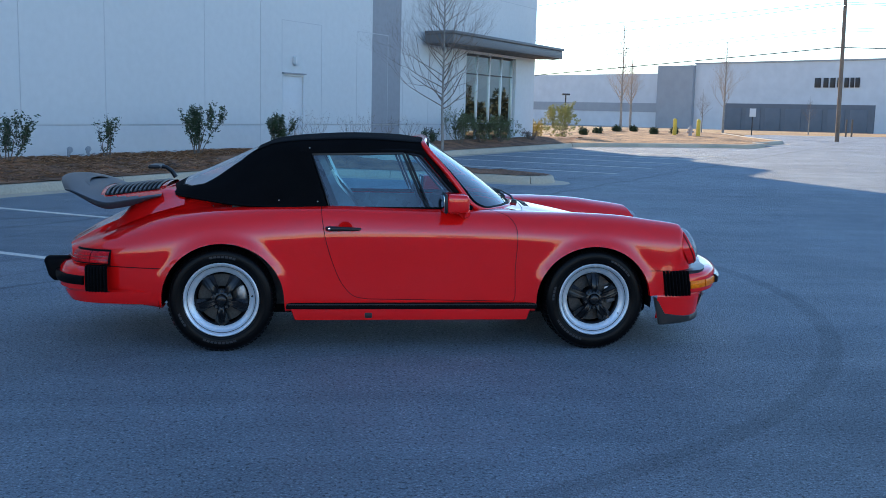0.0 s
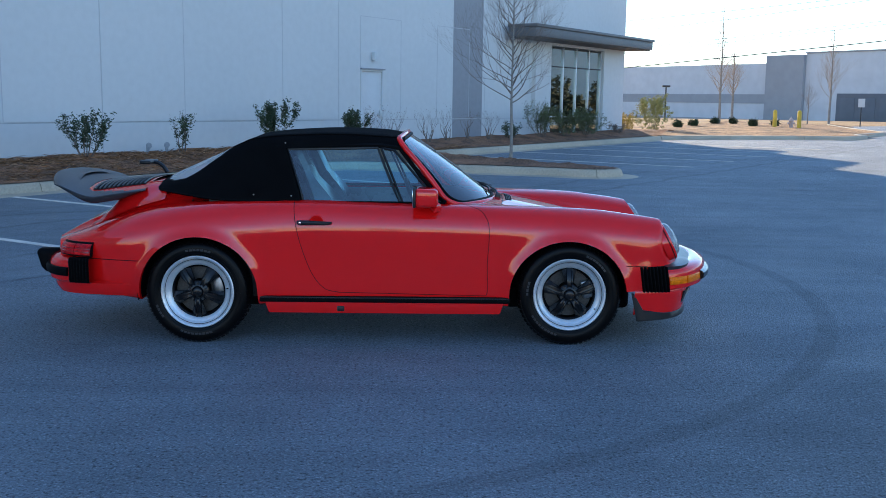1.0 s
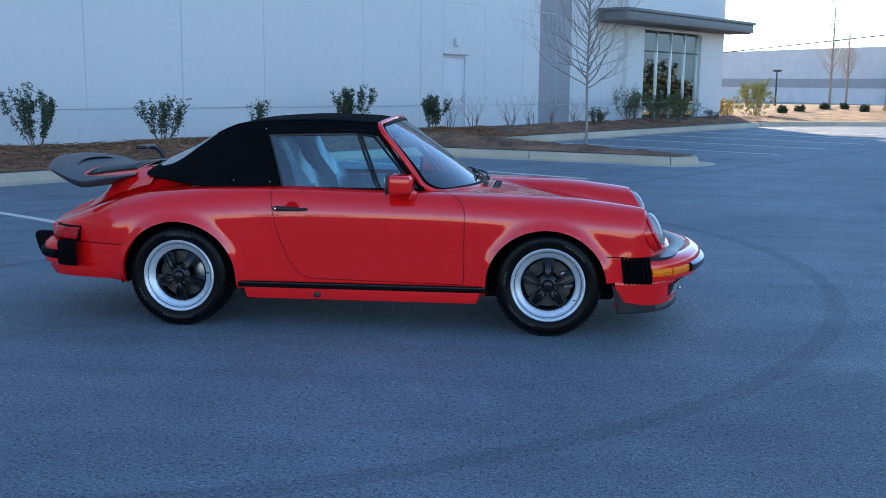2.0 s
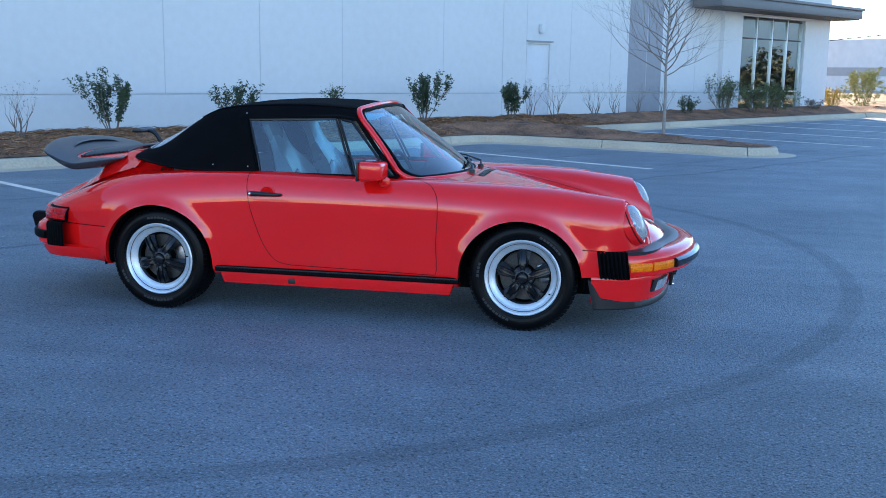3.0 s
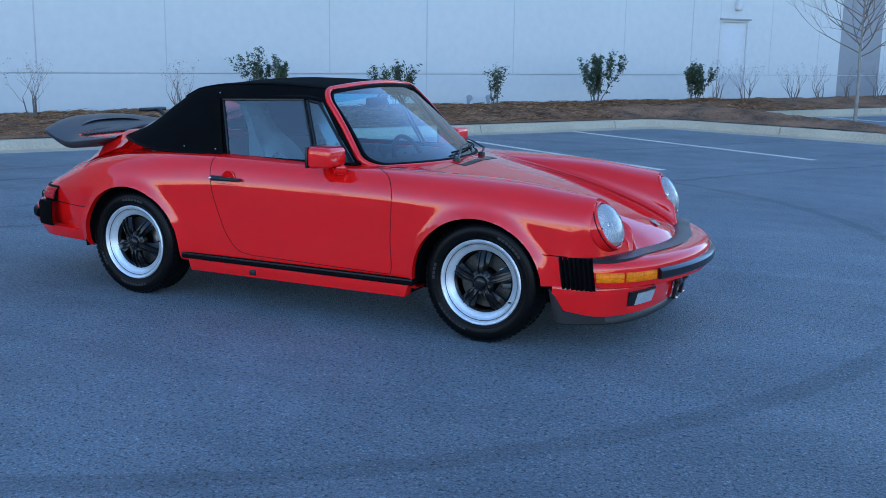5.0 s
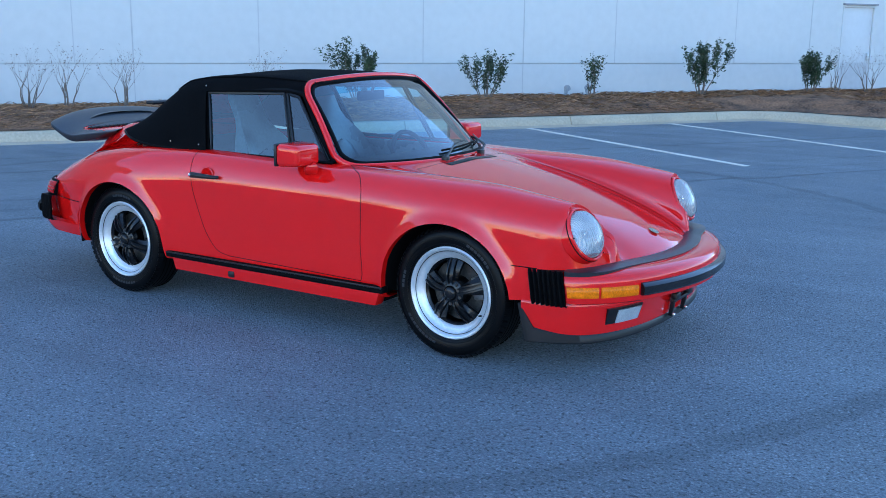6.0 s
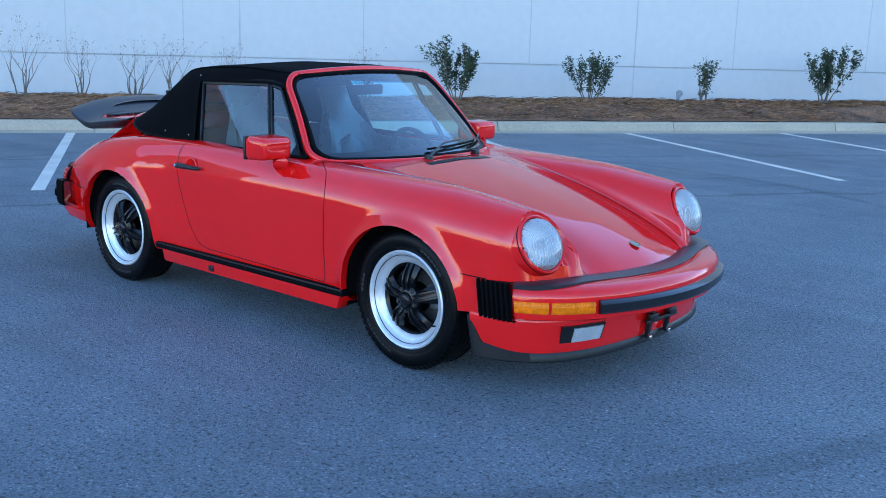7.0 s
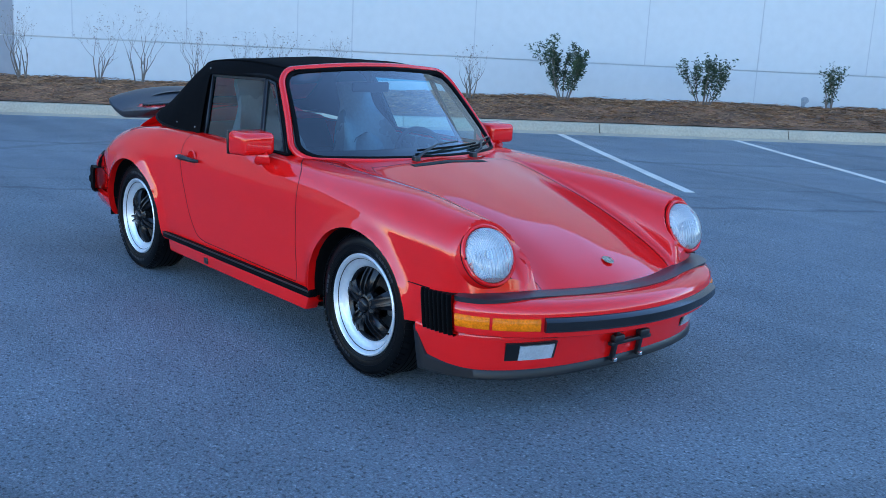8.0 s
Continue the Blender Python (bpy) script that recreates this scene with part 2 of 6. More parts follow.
def box(x0, x1, y0, y1, z0, z1, bevel=0.0, seg=2, bm=None):
    made = bmesh.new()
    bmesh.ops.create_cube(made, size=1, matrix=Matrix.LocRotScale(((x0 + x1) / 2, (y0 + y1) / 2, (z0 + z1) / 2), None, (abs(x1 - x0), abs(y1 - y0), abs(z1 - z0))))
    if bevel:
        bmesh.ops.bevel(made, geom=made.edges[:] + made.verts[:], offset=bevel, segments=seg, affect="EDGES", profile=0.5)
    return joined(bm, made)


def joined(bm, other, m=None):
    """Adds other to bm (which may be None) and returns the sum."""
    if m is not None:
        bmesh.ops.transform(other, matrix=m, verts=other.verts)
    if bm is None:
        return other
    me = bpy.data.meshes.new("t")
    other.to_mesh(me)
    other.free()
    bm.from_mesh(me)
    bpy.data.meshes.remove(me)
    return bm


def tube(points, radius, sides=8, bm=None, closed=False, caps=True):
    """A tube along points; radius is one number or one for each point."""
    bm = bm or bmesh.new()
    pts = [Vector(p) for p in points]
    n = len(pts)
    rs = [radius] * n if isinstance(radius, (int, float)) else list(radius)
    rings, side = [], None
    for i, p in enumerate(pts):
        if closed:
            way = pts[(i + 1) % n] - pts[i - 1]
        else:
            way = pts[min(i + 1, n - 1)] - pts[max(i - 1, 0)]
        way.normalize()
        if side is None:
            side = way.orthogonal().normalized()
        side = (side - way * side.dot(way))
        side = side.normalized() if side.length > 1e-6 else way.orthogonal().normalized()
        up = way.cross(side)
        rings.append([bm.verts.new(p + (side * math.cos(a) + up * math.sin(a)) * rs[i]) for a in (2 * math.pi * k / sides for k in range(sides))])
    for i in range(n if closed else n - 1):
        a, b = rings[i], rings[(i + 1) % n]
        for k in range(sides):
            bm.faces.new((a[k], a[(k + 1) % sides], b[(k + 1) % sides], b[k]))
    if caps and not closed and sides > 2:
        bm.faces.new(rings[0][::-1])
        bm.faces.new(rings[-1])
    return bm


def grid(rows, bm=None, wrap=False):
    """A sheet through rows of points, all rows of one length; wrap closes each row."""
    bm = bm or bmesh.new()
    vs = [[bm.verts.new(p) for p in r] for r in rows]
    for a, b in zip(vs, vs[1:]):
        m = len(a)
        for k in range(m if wrap else m - 1):
            bm.faces.new((a[k], a[(k + 1) % m], b[(k + 1) % m], b[k]))
    return bm


def lathe(profile, steps=48, bm=None):
    """A turned body: profile of (radius, height along y), turned round the y axis."""
    rows = [[(r * math.cos(a), h, r * math.sin(a)) for r, h in profile] for a in (2 * math.pi * k / steps for k in range(steps + 1))]
    bm = grid(rows, bm)
    bmesh.ops.remove_doubles(bm, verts=bm.verts, dist=1e-6)
    return bm


def prism(outline, z0, z1, bm=None, bevel=0.0):
    """An upright block over a plan outline."""
    made = bmesh.new()
    low, top = [made.verts.new((x, y, z0)) for x, y in outline], [made.verts.new((x, y, z1)) for x, y in outline]
    n = len(outline)
    made.faces.new(low[::-1])
    lid = made.faces.new(top)
    for k in range(n):
        made.faces.new((low[k], low[(k + 1) % n], top[(k + 1) % n], top[k]))
    bmesh.ops.recalc_face_normals(made, faces=made.faces)
    if bevel:
        bmesh.ops.bevel(made, geom=list(lid.edges), offset=bevel, segments=2, affect="EDGES", profile=0.5)
    return joined(bm, made)


# ---- the lot: its own axes, u along the warehouse wall, v towards it ----
LOT = pose(0, 0, 0, 0, 0, 55)
WALL = LOT @ pose(7, 13.2, 0, 0, 0.34, 0) @ pose(-7, 0, 0)


def lot(u, v, z=0.0):
    return LOT @ Vector((u, v, z))


def placed(ob, m):
    ob.matrix_world = m
    return ob


# ground out to the horizon, falling away gently beyond the lot
def far_ground(r):
    return -0.03 - 3.2 * min(1, max(0, (r - 75) / 90)) ** 1.5


rows = []
for r in (0, 20, 40, 60, 75, 85, 95, 110, 130, 165, 300, 700, 2500):
    rows.append([(r * math.cos(a), r * math.sin(a), far_ground(r)) for a in (2 * math.pi * k / 48 for k in range(48))])
tagged(part("ground", grid(rows, wrap=True), DRY_GRASS), "dry tan winter grass reaching to the horizon", "ground", kind="structure")

# paving: lot and the drive
pave = [(-60, -26), (56, -26), (66, 3), (61, 9.5), (57, 11.2), (49.4, 8.2), (46.6, 6.6), (44.5, 5.6), (39.4, 5.8), (36, 5.0), (33.5, 8.6), (31, 11), (-60, 11)]
tagged(placed(part("pavement", prism([lot(u, v).xy for u, v in pave], -0.25, 0.0), ASPHALT), Matrix()), "worn dark blue-grey asphalt with a curved tyre mark", "asphalt", kind="structure")

# stall lines
def stall_line(u, v0, v1, w=0.105, lean=0.0):
    me = prism([(-w / 2, v0), (w / 2, v0), (w / 2 + lean, v1), (-w / 2 + lean, v1)], 0.0, 0.004)
    ob = placed(part("stall_line", me, LINE_PAINT), LOT @ pose(u, 0, 0))
    tagged(ob, "worn white painted parking stall line on asphalt", "parking line", "stall lines", "structure")


stall_line(-2.25, 4.05, 9.3, 0.12, -0.29)
for u in (0.58, 3.32, 6.03, 8.79):
    stall_line(u, 4.05, 9.3, lean=-0.24)
for u in (16.5, 19.2, 21.9, 24.6, 27.3):
    stall_line(u, 4.15, 10.3)

# kerbs
KERB = [(0.0, -0.12), (0.0, 0.0), (0.30, 0.012), (0.34, 0.125), (0.37, 0.150), (0.47, 0.155), (0.50, 0.14), (0.50, -0.12)]


def plan_line(points, step):
    """Even steps along a plan polyline."""
    pts = [Vector(p) for p in points]
    out, left = [pts[0]], step
    for a, b in zip(pts, pts[1:]):
        way, length, at = (b - a).normalized(), (b - a).length, 0.0
        while length - at >= left:
            at += left
            out.append(a + way * at)
            left = step
        left -= length - at
    if (out[-1] - pts[-1]).length > step * 0.3:
        out.append(pts[-1])
    return out


def arc(cx, cy, r, a0, a1, n=10):
    return [(cx + r * math.cos(radians(a0 + (a1 - a0) * k / n)), cy + r * math.sin(radians(a0 + (a1 - a0) * k / n))) for k in range(n + 1)]


def kerb_run(path, label, profile=KERB, piece=3.05, first=0.0):
    """A concrete kerb with gutter, in cast lengths with open joints. The profile steps off to the left of the path."""
    root = empty("kerb", LOT, label=label, category="kerb", kind="structure")
    pts = plan_line(path, 0.25)
    per = round(piece / 0.25)
    shift = round(first / 0.25)
    cuts = sorted({0, len(pts) - 1, *range(shift if shift > 0 else per, len(pts) - 1, per)})
    for a, b in zip(cuts, cuts[1:]):
        rows = []
        for i in range(a, b + 1):
            way = (pts[min(i + 1, len(pts) - 1)] - pts[max(i - 1, 0)]).normalized()
            side = Vector((-way.y, way.x))
            p = pts[i] + way * (0.006 if i == a else -0.006 if i == b else 0)
            rows.append([(*(p + side * o), z) for o, z in profile])
        bm = grid(rows)
        for r in (0, -1):
            vs = [v for v in bm.verts if (v.co - Vector(rows[r][0])).length < 1.2 and any((v.co - Vector(q)).length < 1e-5 for q in rows[r])]
            try:
                bm.faces.new(vs)
            except ValueError:
                pass
        bmesh.ops.recalc_face_normals(bm, faces=bm.faces)
        part("kerb_piece", bm, CONCRETE, root)
    return root


ISLAND = [(-46, 9.3), (10.2, 9.3)] + arc(10.2, 8.8, 0.5, 90, 15, 6)[1:] + [(11.35, 6.6), (11.75, 5.0)] + arc(12.65, 4.75, 0.92, 170, 360, 14) + [(13.75, 6.5), (14.1, 9.2)] + arc(15.2, 9.2, 1.1, 180, 90, 5)[1:] + [(30.2, 10.3)]
kerb_run(ISLAND, "weathered pale concrete kerb with gutter round the planting beds", first=41.4 % 3.05)
kerb_run([(30.2, 10.3)] + arc(30.2, 9.0, 1.3, 90, 40, 4)[1:] + [(33.2, 8.2), (35.2, 6.0)] + arc(36.4, 6.1, 1.2, 185, 270, 5)[1:] + [(38.3, 4.8)] + arc(38.3, 5.3, .5, 270, 360, 4)[1:] + [(39.4, 5.3), (43.4, 5.0)] + arc(43.6, 6.0, 1.0, 270, 325, 4)[1:] + [(46.4, 6.4), (49.4, 7.9), (57, 11.0)], "pale concrete kerb along the verge of the drive")


# planting beds of pine straw
def bed(name, inside, us, vs, height, label):
    rows = []
    for u in us:
        row = []
        for v in vs:
            p = Vector((u, v, 0))
            base = height(u, v)
            lump = (0.055 * noise.noise(p * 1.1) + 0.035 * noise.noise(p * 3.7) + 0.02 * noise.noise(p * 9)) * smooth(0.165, 0.26, base) + 0.012 * noise.noise(p * 14)
            row.append((u, v, base + lump))
        rows.append(row)
    bm = grid(rows)
    bmesh.ops.delete(bm, geom=[f for f in bm.faces if not inside(f.calc_center_median().x, f.calc_center_median().y)], context="FACES")
    bmesh.ops.recalc_face_normals(bm, faces=bm.faces)
    ob = placed(part(name, bm, MULCH), LOT)
    return tagged(ob, label, "mulch bed", kind="structure")


def span(a, b, step):
    n = max(1, round((b - a) / step))
    return [a + (b - a) * k / n for k in range(n + 1)]


def smooth(a, b, x):
    t = min(1, max(0, (x - a) / (b - a)))
    return t * t * (3 - 2 * t)


def within(outline, x, y):
    odd, n = False, len(outline)
    for i in range(n):
        (x0, y0), (x1, y1) = outline[i], outline[i - 1]
        if (y0 > y) != (y1 > y) and x < (x1 - x0) * (y - y0) / (y1 - y0) + x0:
            odd = not odd
    return odd


def left_of(path, off):
    pts = [Vector(q) for q in path]
    out = []
    for i, q in enumerate(pts):
        way = (pts[min(i + 1, len(pts) - 1)] - pts[max(i - 1, 0)]).normalized()
        out.append((q.x - way.y * off, q.y + way.x * off))
    return out


def edge_gap(outline, x, y):
    """Distance from a plan point to an open outline."""
    best = 9.0
    for (x0, y0), (x1, y1) in zip(outline, outline[1:]):
        dx, dy = x1 - x0, y1 - y0
        t = min(1, max(0, ((x - x0) * dx + (y - y0) * dy) / (dx * dx + dy * dy + 1e-9)))
        best = min(best, math.hypot(x - x0 - t * dx, y - y0 - t * dy))
    return best


rim = left_of(ISLAND[1:-1], 0.44)
rim_all = left_of(ISLAND, 0.44)


def bed_height(u, v):
    """Mulch surface: level with the kerb at its edge, mounded inwards, dipping to the wall."""
    return 0.165 + 0.16 * smooth(0.0, 1.2, edge_gap(rim_all, u, v)) - 0.05 * smooth(12, 13.2, v)


inner = rim + [(15.2, 11.3), (10.2, 11.3)]
bed("planting_bed", lambda u, v: v > (9.74 if u < 10.35 else 10.95 if u < 15.0 else 10.74), span(-46, 32, 0.14), span(9.7, 13.3, 0.14),
    bed_height, "lumpy brown pine straw mulch bed along the warehouse wall")
bed("island_bed", lambda u, v: within(inner, u, v), span(10.0, 15.4, 0.08), span(4.0, 11.3, 0.08),
    bed_height, "mounded pine straw in the parking island")
verge = [(31, 10.7), (33.4, 9.0), (35.4, 6.4), (36.4, 5.3), (38.5, 5.35), (43.5, 5.5), (46.2, 6.9), (49.2, 8.4), (56.8, 11.5), (58, 17), (40, 18), (31.5, 14)]
bed("verge_bed", lambda u, v: within(verge, u, v), span(30, 62, 0.4), span(4, 18, 0.4), lambda u, v: 0.13 + 0.08 * smooth(0.2, 3.2, edge_gap(verge + verge[:1], u, v)), "sunlit mounded bed of reddish pine straw beside the drive").data.materials[0] = RED_MULCH

# ---- warehouse: tilt-up wall with reveals ----
HIGH = 12.2
warehouse = empty("warehouse", WALL, label="white painted tilt-up concrete warehouse with grey painted bands", category="warehouse")
WIN = (26.0, 30.15, -0.05, 3.42)
DOOR = (15.82, 16.70, 0.05, 2.22)


def wall_slab(u0, u1, z0, z1, material, name="wall_panel"):
    part(name, box(u0, u1, 0.0, 0.24, z0, z1), material, warehouse, smooth=False)


LINE_Z = 0.93
# openings for the door and for the entrance window leave through holes
wall_slab(-46, -5.98, -0.4, LINE_Z - 0.012, WALL_GREY)
wall_slab(-46, -5.98, LINE_Z + 0.012, HIGH, WALL_GREY)
wall_slab(-5.97, DOOR[0] - 0.05, -0.4, LINE_Z - 0.012, WALL_WHITE)
wall_slab(DOOR[1] + 0.05, 20.15, -0.4, LINE_Z - 0.012, WALL_WHITE)
JOINTS = (-0.05, 7.58, 14.88)
for u0, u1 in zip((-5.97, *JOINTS[:2]), JOINTS):
    wall_slab(u0 + 0.012, u1 - 0.012, LINE_Z + 0.012, HIGH, WALL_WHITE)
wall_slab(JOINTS[2] + 0.012, DOOR[0] - 0.05, LINE_Z + 0.012, HIGH, WALL_WHITE)
wall_slab(DOOR[0] - 0.05, DOOR[1] + 0.05, DOOR[3] + 0.05, HIGH, WALL_WHITE)
wall_slab(DOOR[1] + 0.05, 20.15, LINE_Z + 0.012, HIGH, WALL_WHITE)
wall_slab(20.155, 21.80, -0.4, LINE_Z - 0.012, WALL_GREY)
wall_slab(20.155, 21.80, LINE_Z + 0.012, HIGH, WALL_GREY)
wall_slab(21.805, 24.92, -0.4, LINE_Z - 0.012, WALL_WHITE)
wall_slab(21.805, 24.92, LINE_Z + 0.012, HIGH, WALL_WHITE)
# unseen upper walls, stepped to cast the notch in the shadow on the drive
LOW = 6.0
part("wall_panel", box(24.92, WIN[0], -0.16, 0.24, -0.4, LOW), WALL_WHITE, warehouse, smooth=False)
part("wall_panel", box(WIN[1], 31.95, -0.16, 0.24, -0.4, LOW), WALL_WHITE, warehouse, smooth=False)
part("wall_panel", box(WIN[0], WIN[1], -0.16, 0.24, WIN[3], LOW), WALL_WHITE, warehouse, smooth=False)
part("wall_panel", box(31.71, 31.95, 0.245, 3.0, -0.4, LOW), WALL_WHITE, warehouse, smooth=False)
part("wall_panel", box(24.68, 24.92, 0.245, 3.0, LOW - .3, HIGH), WALL_WHITE, warehouse, smooth=False)
part("wall_panel", box(24.925, 31.95, 3.005, 3.245, -0.4, HIGH), WALL_WHITE, warehouse, smooth=False)
part("wall_panel", box(31.71, 31.95, 3.25, 60, -0.4, HIGH), WALL_WHITE, warehouse, smooth=False)
part("roof", box(24.925, 31.70, 0.26, 3.0, LOW - .35, LOW - .12), CONCRETE, warehouse)
part("wall_panel", box(-46, -45.76, 0.245, 60, -0.4, HIGH), WALL_GREY, warehouse, smooth=False)
part("roof", box(-45.7, 31.68, 3.26, 60, HIGH - 0.7, HIGH - 0.4), CONCRETE, warehouse)
part("wall_backing", box(-45.7, 31.68, 0.03, 0.06, -0.4, LINE_Z + 0.03), REVEAL, warehouse, smooth=False)
for u in (-5.97, *JOINTS):
    part("joint_sealant", box(u - 0.02, u + 0.02, 0.007, 0.05, LINE_Z + 0.012, HIGH), REVEAL, warehouse, smooth=False)
    part("joint_sealant", box(u - 0.007, u + 0.007, -0.003, 0.01, -0.4, LINE_Z - 0.012), REVEAL, warehouse, smooth=False)


def reveal(u0, u1, z0, z1):
    part("reveal_groove", box(u0, u1, -0.003, 0.002, z0, z1), REVEAL, warehouse, smooth=False)


for u in (-4.97, -2.99, -1.03, 2.18, 5.40, 9.73, 12.80):
    reveal(u - 0.009, u + 0.009, LINE_Z + 0.02, 5.6)
for a, b in ((-2.99, -1.03), (2.18, 5.40), (9.73, 12.80)):
    reveal(a, b, 5.59, 5.61)
for u0, u1, top in ((15.77, 17.55, 3.66), (19.32, 21.04, 3.64), (21.95, 23.6, 4.15)):
    reveal(u0, u1, top - 0.009, top + 0.009)
    reveal(u1 - 0.008, u1 + 0.008, LINE_Z + 0.02, top)
    if u0 > 16:
        reveal(u0 - 0.008, u0 + 0.008, LINE_Z + 0.02, top)
reveal(15.765, 15.78, 2.30, 3.66)
part("reveal_groove", box(24.93, 31.94, -.163, -.158, 5.46, 5.48), REVEAL, warehouse, smooth=False)

# side door with its frame
d0, d1, dz0, dz1 = DOOR
door = empty("door_1", WALL, label="white painted steel door in the warehouse wall", category="door", kind="structure")
part("leaf", box(d0 + 0.004, d1 - 0.004, 0.035, 0.08, dz0, dz1 - 0.004, 0.004), DOOR_PAINT, door)
part("jamb", box(d0 - 0.048, d0, -0.012, 0.10, dz0, dz1 + 0.0), DOOR_PAINT, door)
part("jamb", box(d1, d1 + 0.048, -0.012, 0.10, dz0, dz1 + 0.0), DOOR_PAINT, door)
part("head", box(d0 - 0.048, d1 + 0.048, -0.014, 0.10, dz1 + 0.001, dz1 + 0.048), DOOR_PAINT, door)
part("drip_cap", box(d0 - 0.06, d1 + 0.06, -0.07, -0.001, dz1 + 0.05, dz1 + 0.085), WALL_GREY, door)
for z in (0.35, 1.15, 1.95):
    part("hinge", box(d0 - 0.012, d0 + 0.012, 0.015, 0.034, z - 0.06, z + 0.06, 0.003), DARK_FRAME, door)
part("door_handle", box(d1 - 0.10, d1 - 0.05, -0.03, 0.034, 1.02, 1.18, 0.008), ALU, door)
lampw = empty("wall_lamp", WALL, label="small white wall-mounted lamp above the side door", category="lamp")
part("housing", box(16.22, 16.37, -0.13, 0.0, 2.52, 2.74, 0.03), WALL_WHITE, lampw)
part("lens", box(16.24, 16.35, -0.12, -0.02, 2.505, 2.525, 0.004), ALU, lampw)
# entrance window
window = empty("window_1", WALL, label="tall dark entrance window with pale aluminium bars", category="window", kind="structure")
wu = [WIN[0] + 0.06 + k * (WIN[1] - WIN[0] - 0.12) / 4 for k in range(5)]
for u in wu:
    part("mullion", box(u - 0.03, u + 0.03, -0.07, 0.05, WIN[2], WIN[3] - 0.005, 0.005), ALU, window)
    part("mullion_cover", box(u + 0.031, u + 0.09, -0.04, 0.0, WIN[2], WIN[3] - 0.006), DARK_FRAME, window)
for z in (WIN[2] + 0.03, 0.97, 2.72, WIN[3] - 0.06):
    for a, b in zip(wu, wu[1:]):
        part("transom", box(a + 0.091, b - 0.031, -0.06, 0.04, z - 0.022, z + 0.022, 0.004), ALU if z < 2 else DARK_FRAME, window)
for a, b in zip(wu, wu[1:]):
    for z0, z1 in zip((WIN[2], 0.993, 2.743), (0.947, 2.697, WIN[3] - 0.083)):
        part("pane", box(a + 0.091, b - 0.031, -0.02, -0.01, z0, z1), DARK_GLASS, window, smooth=False)

# entrance canopy
canopy = empty("canopy", WALL, label="flat dark grey metal entrance canopy with a stepped fascia", category="canopy")
C0, C1 = 23.05, 32.25
part("fascia", box(C0, C1, -1.20, -0.165, 3.55, 3.84, 0.01), CANOPY, canopy)
part("coping", box(C0 - 0.05, C1 + 0.05, -1.26, -0.164, 3.845, 3.94, 0.012), CANOPY, canopy)
part("soffit", box(C0 + 0.08, C1 - 0.08, -1.12, -0.17, 3.515, 3.546), SOFFIT, canopy)


# ---- plants ----
def branch(bm, start, way, length, radius, depth, rng, spread=0.6, kids=3, lift=0.12, tips=None, sides=5, wander=0.16):
    """A tapered limb that splits again and again; collects its tips."""
    pts, rs, p, d = [start.copy()], [radius], start.copy(), way.normalized()
    n = 4
    for k in range(n):
        d = (d + Vector((rng.uniform(-1, 1), rng.uniform(-1, 1), rng.uniform(-1, 1))) * wander + Vector((0, 0, lift))).normalized()
        p = p + d * length / n
        pts.append(p.copy())
        rs.append(radius * (1 - 0.55 * (k + 1) / n))
    tube(pts, rs, sides, bm, caps=False)
    if tips is not None and depth >= 2:
        tips.append((pts[3].copy(), d.copy()))
        tips.append((pts[4].copy(), d.copy()))
    if tips is not None and depth <= 1:
        tips.append((p.copy(), d.copy()))
        tips.append((pts[2].copy(), d.copy()))
    if depth > 0:
        for k in range(kids):
            i = rng.choice((2, 3, 4)) if k else 4
            a = rng.uniform(0, 2 * math.pi)
            side = (d.orthogonal().normalized() * math.cos(a) + d.cross(d.orthogonal().normalized()) * math.sin(a))
            branch(bm, pts[i], d + side * spread * rng.uniform(0.6, 1.3), length * rng.uniform(0.55, 0.8), rs[i] * 0.75, depth - 1, rng, spread, kids, lift, tips, max(3, sides - 1), wander)


def leaf_cloud(tips, count, size, reach, rng, flat=0.35):
    """Many small folded leaves round the tips."""
    verts, faces = [], []
    for _ in range(count):
        p, d = rng.choice(tips)
        c = p + Vector((rng.gauss(0, 1), rng.gauss(0, 1), rng.gauss(0, 1))) * reach - d * rng.uniform(0, reach * 2)
        a = Vector((rng.uniform(-1, 1), rng.uniform(-1, 1), rng.uniform(-0.2, 1.0))).normalized()
        b = a.orthogonal().normalized()
        b = (b * math.cos(2 * c.x * 9) + a.cross(b) * math.sin(2 * c.x * 9))
        s = size * rng.uniform(0.6, 1.25)
        up = a.cross(b) * s * 0.16
        i = len(verts)
        verts += [c - a * s, c + b * s * flat + up, c + a * s, c - b * s * flat + up]
        faces += [(i, i + 1, i + 2), (i, i + 2, i + 3)]
    me = bpy.data.meshes.new("leaves")
    me.from_pydata([tuple(v) for v in verts], [], faces)
    return me


def mesh_part(name, me, material, parent, label="", kind=""):
    me.materials.append(material)
    ob = new(name, me)
    ob.parent = parent
    return tagged(ob, label, kind=kind)


def bed_top(u, v):
    return bed_height(u, v)


